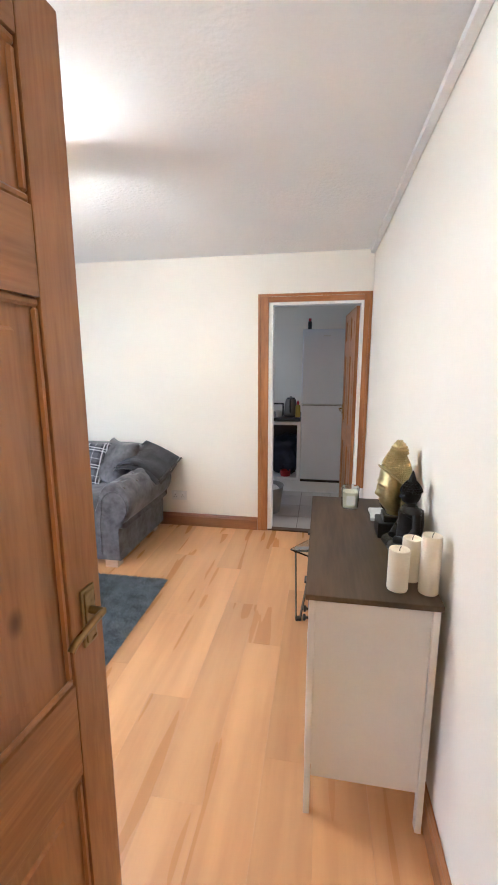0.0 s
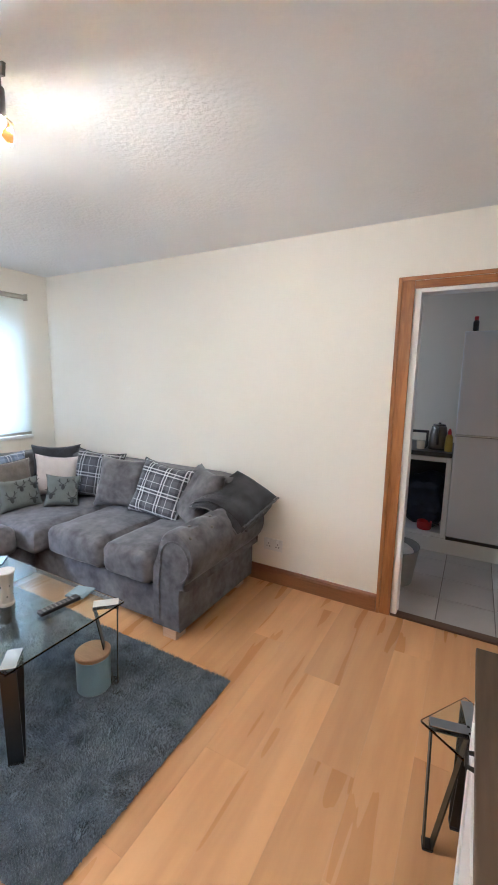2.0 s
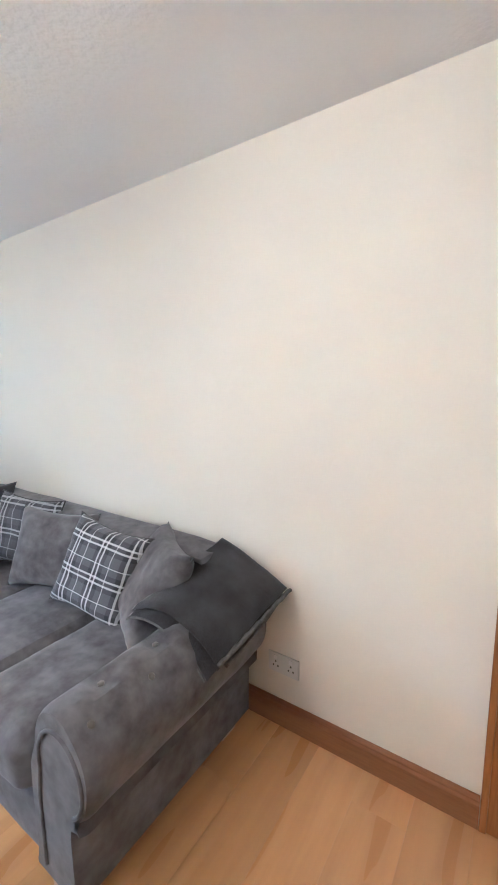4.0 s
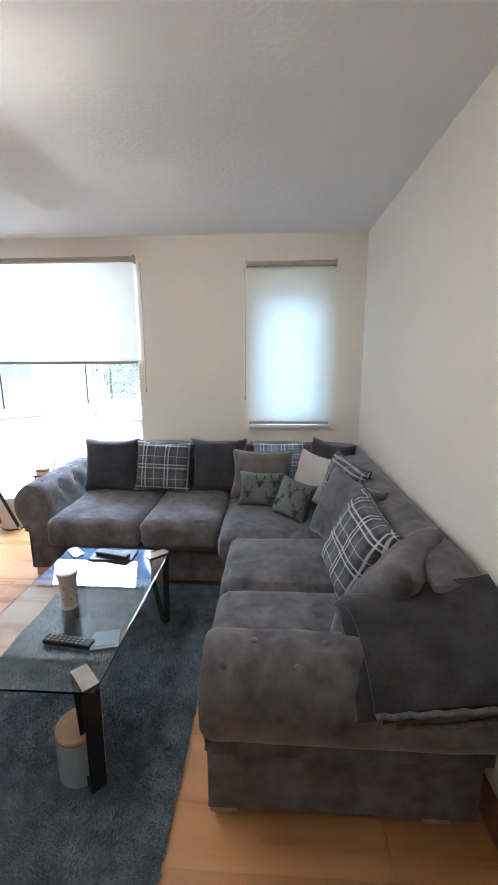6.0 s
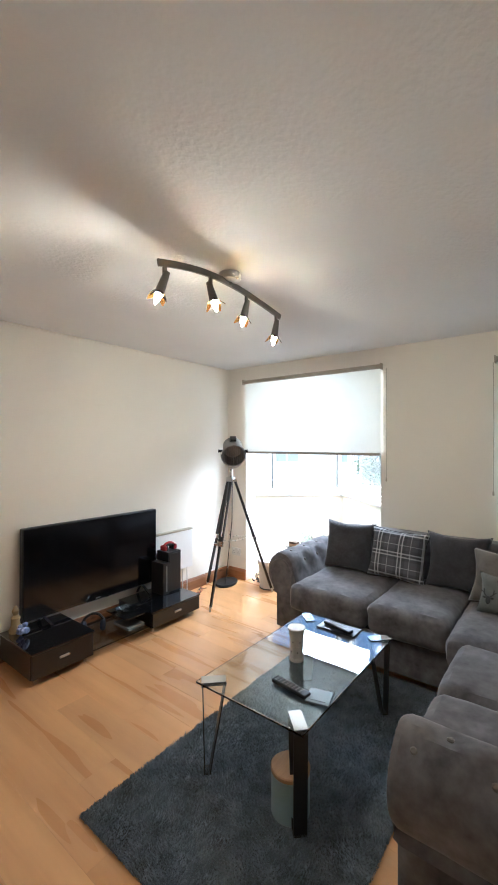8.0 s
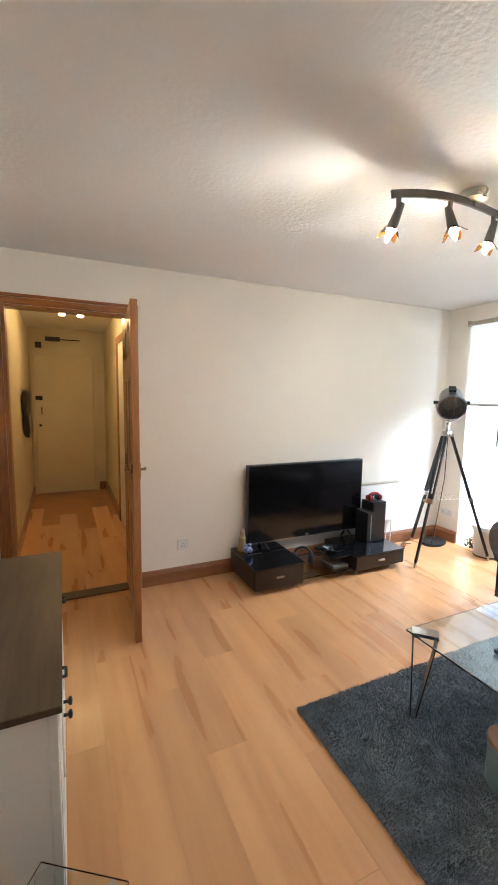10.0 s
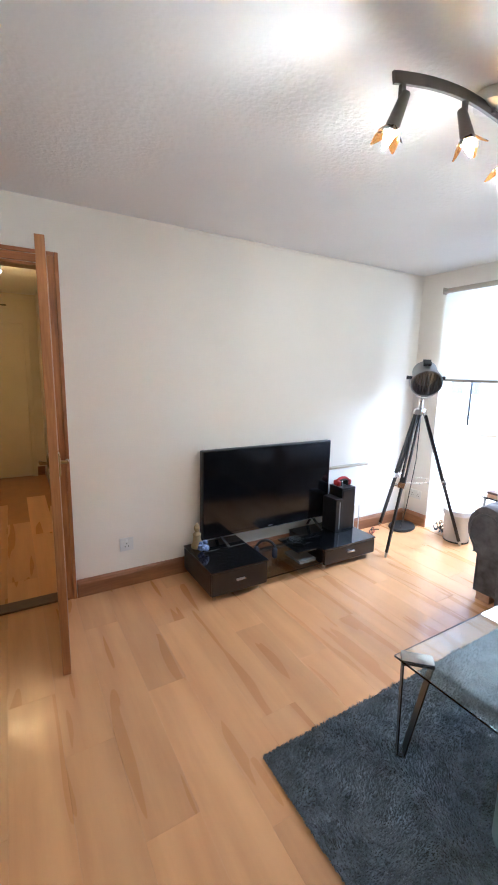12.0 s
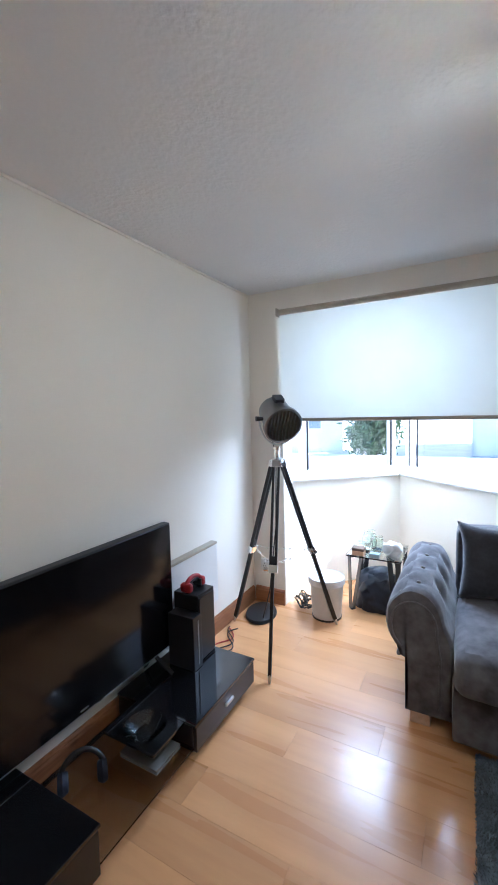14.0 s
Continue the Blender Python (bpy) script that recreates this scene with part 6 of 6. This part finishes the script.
for k in range(2):
    y0 = SY0 + 0.034 + k * (w + 0.003)
    dr = part("drawer_front", box((SX0 + 0.002, y0, 0.64), (SX0 + 0.02, y0 + w - 0.003, 0.787), 0.003), "white", sb)
    part("pull", tube([(SX0 + 0.002, y0 + w / 2 - 0.022, 0.715), (SX0 - 0.017, y0 + w / 2 - 0.018, 0.715), (SX0 - 0.017, y0 + w / 2 + 0.018, 0.715), (SX0 + 0.002, y0 + w / 2 + 0.022, 0.715)], 0.005), "black_satin", dr, "black bar pull")
    do = part("cupboard_door", box((SX0 + 0.004, y0, 0.187), (SX0 + 0.02, y0 + w - 0.003, 0.635), 0.003), "white", sb)
    f = box((SX0 - 0.002, y0, 0.187), (SX0 + 0.0038, y0 + 0.055, 0.635), 0.002)
    box((SX0 - 0.002, y0 + w - 0.058, 0.187), (SX0 + 0.0038, y0 + w - 0.003, 0.635), 0.002, bm=f)
    box((SX0 - 0.002, y0 + 0.0555, 0.58), (SX0 + 0.0038, y0 + w - 0.0585, 0.635), 0.002, bm=f)
    box((SX0 - 0.002, y0 + 0.0555, 0.187), (SX0 + 0.0038, y0 + w - 0.0585, 0.242), 0.002, bm=f)
    part("door_frame", f, "white", do)
    ky = y0 + (w - 0.03 if k == 0 else 0.03)
    part("knob", lathe([(0.006, 0.0), (0.005, 0.012), (0.014, 0.018), (0.014, 0.026), (0, 0.03)], (SX0 - 0.002, ky, 0.44), 16, axis=(-1, 0, 0)), "black_satin", do, "round black knob")

TOP = 0.8115
def candle(x, y, r, h, label):
    c = thing("candle", label, "candle", (x, y, TOP), group="pillar candles")
    prof = [(0.0, 0), (r * 0.96, 0), (r, 0.004), (r, h - 0.006), (r * 0.95, h), (r * 0.8, h - 0.001), (r * 0.55, h - 0.006), (0, h - 0.007)]
    part("wax", lathe(prof, (x, y, TOP), 32), "wax", c)
    part("wick", tube([(x, y, TOP + h - 0.008), (x + 0.001, y, TOP + h + 0.002), (x + 0.004, y + 0.001, TOP + h + 0.009)], 0.0012, 5), "black_satin", c)


candle(-0.138, 1.275, 0.031, 0.128, "short cream pillar candle on the sideboard")
candle(-0.050, 1.270, 0.029, 0.180, "tall cream pillar candle on the sideboard")
candle(-0.088, 1.342, 0.029, 0.138, "cream pillar candle behind two others")
vt = thing("votive_candle", "pale scented candle in a clear glass tumbler", "candle", (-0.232, 1.99, TOP))
part("tumbler", lathe([(0.0, 0.0), (0.035, 0.0), (0.039, 0.004), (0.042, 0.105), (0.039, 0.105), (0.035, 0.008), (0, 0.007)], (-0.232, 1.99, TOP), 30), "glass", vt)
part("wax", lathe([(0.0, 0.008), (0.0335, 0.009), (0.0365, 0.083), (0.0, 0.084)], (-0.232, 1.99, TOP), 30), "wax", vt)
part("label", box((-0.252, 1.9475, TOP + 0.025), (-0.212, 1.9485, TOP + 0.07)), "paper", vt)


def head_shape(scale_x, scale_y, height, seg, rings, face):
    """A stylised carved head: an egg with brow, nose, lips and chin pushed out on its face side."""
    bm = bmesh.new()
    prev = None
    for i in range(rings + 1):
        s = i / rings
        prof = math.sin(math.pi * (0.10 + 0.86 * s)) ** 0.62
        if s < 0.16:
            prof *= 0.78 + 0.22 * (s / 0.16)
        ring = []
        for k in range(seg):
            a = 2 * math.pi * k / seg
            f = max(0, math.cos(a))
            off = 0.0
            side = abs(math.sin(a))
            if f > 0.0:
                nose = math.exp(-((s - 0.30) / 0.05) ** 2) * math.exp(-(side / 0.18) ** 2) * 0.27
                bridge = math.exp(-((s - 0.40) / 0.08) ** 2) * math.exp(-(side / 0.15) ** 2) * 0.12
                lips = (math.exp(-((s - 0.20) / 0.022) ** 2) + math.exp(-((s - 0.155) / 0.02) ** 2)) * math.exp(-(side / 0.28) ** 2) * 0.14
                chin = math.exp(-((s - 0.10) / 0.05) ** 2) * math.exp(-(side / 0.35) ** 2) * 0.15
                eye = -math.exp(-((s - 0.42) / 0.035) ** 2) * math.exp(-((side - 0.42) / 0.16) ** 2) * 0.10
                lid = math.exp(-((s - 0.405) / 0.018) ** 2) * math.exp(-((side - 0.42) / 0.14) ** 2) * 0.09
                brow = math.exp(-((s - 0.50 + 0.05 * side) / 0.025) ** 2) * math.exp(-((side - 0.4) / 0.25) ** 2) * 0.09
                off = nose + bridge + lips + chin + eye + lid + brow
            r = prof * (1 + off)
            ring.append(bm.verts.new((r * scale_x * math.cos(a), r * scale_y * math.sin(a), s * height)))
        if prev:
            for k in range(seg):
                bm.faces.new((prev[k], prev[(k + 1) % seg], ring[(k + 1) % seg], ring[k]))
        else:
            bm.faces.new(ring[::-1])
        prev = ring
    bm.faces.new(prev)
    bmesh.ops.transform(bm, matrix=pose(0, 0, 0, 0, 0, face), verts=bm.verts)
    return bm


def statue_head(at, face):
    h = 0.235
    sx, sy = 0.058, 0.062
    bm = head_shape(sx, sy, h, 56, 56, 0)
    # curls in rows over the skull, lower behind the ears, then the top knot
    for r in range(19):
        s = 0.44 + 0.0296 * r
        prof = math.sin(math.pi * (0.10 + 0.86 * min(s, 0.985))) ** 0.62
        n = max(8, int(58 * prof))
        for k in range(n):
            a = (360 * (k + 0.5 * (r % 2)) / n + 180) % 360 - 180
            if abs(a) < 122 * max(0.0, (0.76 - s) / 0.30) ** 0.55:
                continue
            a = math.radians(a)
            ball((prof * sx * math.cos(a) * 1.02, prof * sy * math.sin(a) * 1.02, s * h), 0.0043, bm, 6)
    for r in range(5):
        rad = (0.030, 0.028, 0.024, 0.017, 0.008)[r]
        n = max(6, int(rad * 740))
        for k in range(n):
            a = 2 * math.pi * (k + 0.5 * (r % 2)) / n
            ball((rad * math.cos(a) - 0.008, rad * math.sin(a), h * 0.955 + 0.0105 * r), 0.0043, bm, 6)
    ball((-0.008, 0, h * 0.97 + 0.008), 0.025, bm, 12, (1, 1, 1.35))
    tube([(0.059 * math.cos(math.radians(a)), 0.063 * math.sin(math.radians(a)), h * (0.745 - 0.27 * (abs(a) / 112) ** 1.8)) for a in range(-112, 113, 7)], 0.0036, 6, bm)
    for s in (-1, 1):
        tube([(-0.012, s * 0.060, 0.125), (-0.026, s * 0.066, 0.122), (-0.030, s * 0.068, 0.095), (-0.022, s * 0.068, 0.06), (-0.018, s * 0.067, 0.01), (-0.024, s * 0.066, -0.035)], 0.0085, 8, bm)
        tube([(-0.010, s * 0.062, 0.112), (-0.012, s * 0.066, 0.08), (-0.010, s * 0.067, 0.02), (-0.017, s * 0.066, -0.035)], 0.006, 8, bm)
    rod((-0.006, 0, -0.006), (-0.004, 0, 0.03), 0.030, 0.036, 20, bm)
    bmesh.ops.transform(bm, matrix=pose(*at, 0, 0, face) @ Matrix.Scale(1.08, 4), verts=bm.verts)
    return bm


solo("head_statue", statue_head((-0.086, 1.70, 0.905), 185), "gold", "gold painted carved head statue with rows of curls", "statue", (-0.112, 1.735, 0.86))
b = box((-0.148, 1.645, TOP), (-0.033, 1.755, TOP + 0.062), 0.004)
box((-0.128, 1.658, TOP + 0.062), (-0.042, 1.742, TOP + 0.090), 0.006, bm=b)
solo("statue_block", b, "black_satin", "square black block under the gold head", "statue base", (-0.108, 1.735, TOP))


def seated_statue(at, face, k, slim=1.0):
    """A seated figure as one plain carved mesh."""
    bm = lathe([(0.0, 0), (0.058, 0.0), (0.06, 0.012), (0.052, 0.02), (0, 0.022)], (0, 0, 0), 28)
    ball((0.0, 0, 0.045), 0.05, bm, 16, (1.0, 1.35, 0.62))
    for s in (-1, 1):
        tube([(-0.01, s * 0.04, 0.045), (0.025, s * 0.075, 0.042), (0.058, s * 0.045, 0.04), (0.05, s * 0.0, 0.038)], 0.02, 10, bm)
        tube([(-0.008, s * 0.048, 0.165), (-0.004, s * 0.066, 0.12), (0.02, s * 0.062, 0.08), (0.046, s * 0.02, 0.066)], 0.0145, 10, bm)
    tube([(0.0, 0, 0.05), (-0.004, 0, 0.09), (-0.006, 0, 0.13), (-0.004, 0, 0.165)], 0.042, 16, bm)
    ball((-0.004, 0, 0.162), 0.042, bm, 14, (0.8, 1.25, 0.55))
    rod((-0.004, 0, 0.165), (-0.002, 0, 0.20), 0.019, 0.017, 12, bm)
    h2 = head_shape(0.033, 0.028, 0.082, 28, 28, 0)
    bmesh.ops.transform(h2, matrix=pose(0.0, 0, 0.188), verts=h2.verts)
    join(bm, h2)
    for r in range(5):
        s = 0.58 + 0.09 * r
        prof = math.sin(math.pi * (0.10 + 0.86 * min(s, 0.98))) ** 0.62
        n = max(6, int(20 * prof))
        for q in range(n):
            a = 2 * math.pi * q / n
            ball((prof * 0.034 * math.cos(a), prof * 0.029 * math.sin(a), 0.188 + s * 0.082), 0.005, bm, 5)
    rod((-0.002, 0, 0.265), (-0.002, 0, 0.305), 0.016, 0.002, 12, bm)
    bmesh.ops.transform(bm, matrix=pose(*at, 0, 0, face) @ Matrix.Diagonal((k * slim, k * slim, k, 1)), verts=bm.verts)
    return bm


solo("seated_statue", seated_statue((-0.066, 1.505, TOP), 185, 1.03), "bronze", "black resin seated statue on the sideboard", "statue", (-0.066, 1.505, TOP))
solo("dark_figurine", seated_statue((-0.062, 1.985, TOP), 180, 0.74, 0.52), "bronze", "small dark figurine behind the gold head", "statue", (-0.105, 1.93, TOP))
ns = thing("folded_cloth", "small white cloth lying by the gold head", "cloth", (-0.15, 1.9, TOP))
part("cloth", soft_box((-0.155, 1.83, TOP), (-0.085, 1.95, TOP + 0.022), 0.008, 12, wob=0.012), "paper", ns)

# ---- outside ----
g = bmesh.new()
bmesh.ops.create_grid(g, x_segments=40, y_segments=40, size=400)
bmesh.ops.transform(g, matrix=Matrix.Translation((0, 0, -0.35)), verts=g.verts)
structure("ground", g, "grass", "pale sunlit paving outside", "ground")


def house(x, y, rz, w, dpt, h, cols, label):
    """A rendered house across the garden: body, roof and windows."""
    hs = thing("house", label, "house", (x, y, -0.35), rz)
    m = WORLD_OF[hs]
    def put(b, n, mt, lb=""):
        bmesh.ops.transform(b, matrix=m, verts=b.verts)
        return part(n, b, mt, hs, lb, smooth=False)
    put(box((0, -w / 2, 0), (-dpt, w / 2, h)), "wall", "render")
    r = bmesh.new()
    vs = [r.verts.new(v) for v in ((0.3, -w / 2 - 0.3, h), (0.3, w / 2 + 0.3, h), (-dpt - 0.3, w / 2 + 0.3, h), (-dpt - 0.3, -w / 2 - 0.3, h), (-dpt / 2, -w / 2 - 0.3, h + 2.2), (-dpt / 2, w / 2 + 0.3, h + 2.2))]
    for f in ((0, 1, 5, 4), (2, 3, 4, 5), (0, 4, 3), (1, 2, 5), (0, 3, 2, 1)):
        r.faces.new([vs[i] for i in f])
    bmesh.ops.recalc_face_normals(r, faces=r.faces)
    put(r, "roof", "roof")
    for fl in range(2):
        for k in range(cols):
            yc = -w / 2 + (k + 0.5) * w / cols
            z0 = 1.0 + fl * 2.6
            wn_ = put(box((0.002, yc - 0.6, z0), (0.05, yc + 0.6, z0 + 1.2)), "window", "upvc")
            b = box((0.051, yc - 0.53, z0 + 0.07), (0.056, yc - 0.03, z0 + 1.13))
            box((0.051, yc + 0.03, z0 + 0.07), (0.056, yc + 0.53, z0 + 1.13), bm=b)
            bmesh.ops.transform(b, matrix=m, verts=b.verts)
            part("pane", b, "far_glass", wn_)


house(-17.0, -7.5, 25, 9.0, 7.0, 5.2, 3, "pale rendered house across the garden")
house(-18.0, 6.5, -8, 10.0, 7.0, 5.2, 3, "pale rendered house across the garden")


def tree(x, y, h, spread, seed, label):
    rr = random.Random(seed)
    t = thing("tree", label, "tree", (x, y, -0.35))
    b = rod((x, y, -0.36), (x + 0.05, y, h * 0.45), 0.10, 0.06, 10)
    tips = []
    for k in range(9):
        a = k * 2.4
        p = Vector((x + 0.05, y, h * (0.12 + 0.025 * k)))
        q = p + Vector((math.cos(a) * spread * 0.6, math.sin(a) * spread * 0.6, h * rr.uniform(0.2, 0.45)))
        rod(p, q, 0.035, 0.012, 6, b)
        tips += [p.lerp(q, s) for s in (0.5, 0.75, 1.0)]
    part("trunk", b, "bark", t)
    verts, faces = [], []
    for k in range(4200):
        c = rr.choice(tips) + Vector((rr.gauss(0, 1), rr.gauss(0, 1), rr.gauss(0, 0.8))) * spread * 0.24
        d = Vector((rr.gauss(0, 1), rr.gauss(0, 1), rr.gauss(0, 1))).normalized()
        e = d.orthogonal().normalized()
        s = rr.uniform(0.04, 0.08)
        n = len(verts)
        verts += [c - d * s, c + e * s * 0.45, c + d * s, c - e * s * 0.45]
        faces.append((n, n + 1, n + 2, n + 3))
    me = bpy.data.meshes.new("crown")
    me.from_pydata([tuple(v - Vector((x, y, -0.35))) for v in verts], [], faces)
    me.materials.append(M["leaf"])
    cr = new("crown", me)
    cr.parent = t
    tagged(cr, "leafy green crown")


tree(-9.5, -0.17, 2.6, 0.55, 2, "leafy green garden shrub behind a low wall")
gw = thing("garden_wall", "low pale rendered garden wall with a flat coping", "wall", (-8.6, 0.5, -0.35))
part("wall", box((-8.75, -3.5, -0.36), (-8.55, 4.0, 0.60)), "render", gw, smooth=False)
part("coping", box((-8.79, -3.52, 0.6005), (-8.51, 4.02, 0.66), 0.01), "render", gw)
# ---- floors, piece by piece ----
floor = thing("floor", "warm beech laminate floor", "floor", (-2.0, 1.8, -0.02), kind="structure")
sub = bmesh.new()
box((XW - 1.1, -3.6, -0.06), (0.1, D + 0.03, -0.0092), bm=sub)
part("underlay", sub, "joint", floor, smooth=False)
PW, PL = 0.187, 1.21
base = box((0, 0, -0.009), (PW - 0.0003, PL - 0.0003, 0.0), 0.0004, 1)
plank_mesh = finish(base, "plank", "laminate", False)
cut = {}


def plank(x, y, length):
    key = round(length, 3)
    if key not in cut:
        cut[key] = plank_mesh if abs(length - PL) < 1e-3 else finish(box((0, 0, -0.009), (PW - 0.0003, length - 0.0003, 0.0), 0.0004, 1), "plank", "laminate", False)
    p = new("plank", cut[key])
    p.parent = floor
    p.matrix_basis = Matrix.Translation(Vector((x, y, 0)) - WORLD_OF[floor].translation)


rr = random.Random(12)
col = 0
x = -0.93 + PW * 5
while x > XW - 1.0:
    x -= PW
    start = 1.0 - PL * 2 + (0.0, 0.76, 0.38, 1.02, 0.17, 0.60)[col % 6] - PL
    y = start
    hall = -1.03 - PW < x < 0.0
    while y < D:
        y0, y1 = max(y, -3.5 if hall else 0.0), min(y + PL, D)
        if x < XW - 0.1:
            half = 1.0 - (XW - 0.12 - x) * 1.05
            y0, y1 = max(y, 0.95 - half), min(y + PL, 0.95 + half)
        if y1 - y0 > 0.03:
            plank(x, y0, round(y1 - y0, 2))
        y += PL
    col += 1

kf = thing("floor_kitchen", "pale square kitchen floor tiles", "floor", (-0.9, 4.5, -0.02), kind="structure")
part("grout", box((KW, D + 0.031, -0.06), (0.0, 5.5, -0.004)), "grout", kf, smooth=False)
tile_mesh = finish(box((0.003, 0.003, -0.0035), (0.327, 0.327, 0.002), 0.002, 1), "tile", "tile", False)
for i in range(7):
    for j in range(6):
        tx, ty = -0.242 - 0.33 * (i - 0), D + 0.055 + 0.33 * j
        if tx < KW or ty + 0.33 > 5.51:
            continue
        t = new("tile", tile_mesh)
        t.parent = kf
        t.matrix_basis = Matrix.Translation(Vector((tx, ty, 0)) - WORLD_OF[kf].translation)
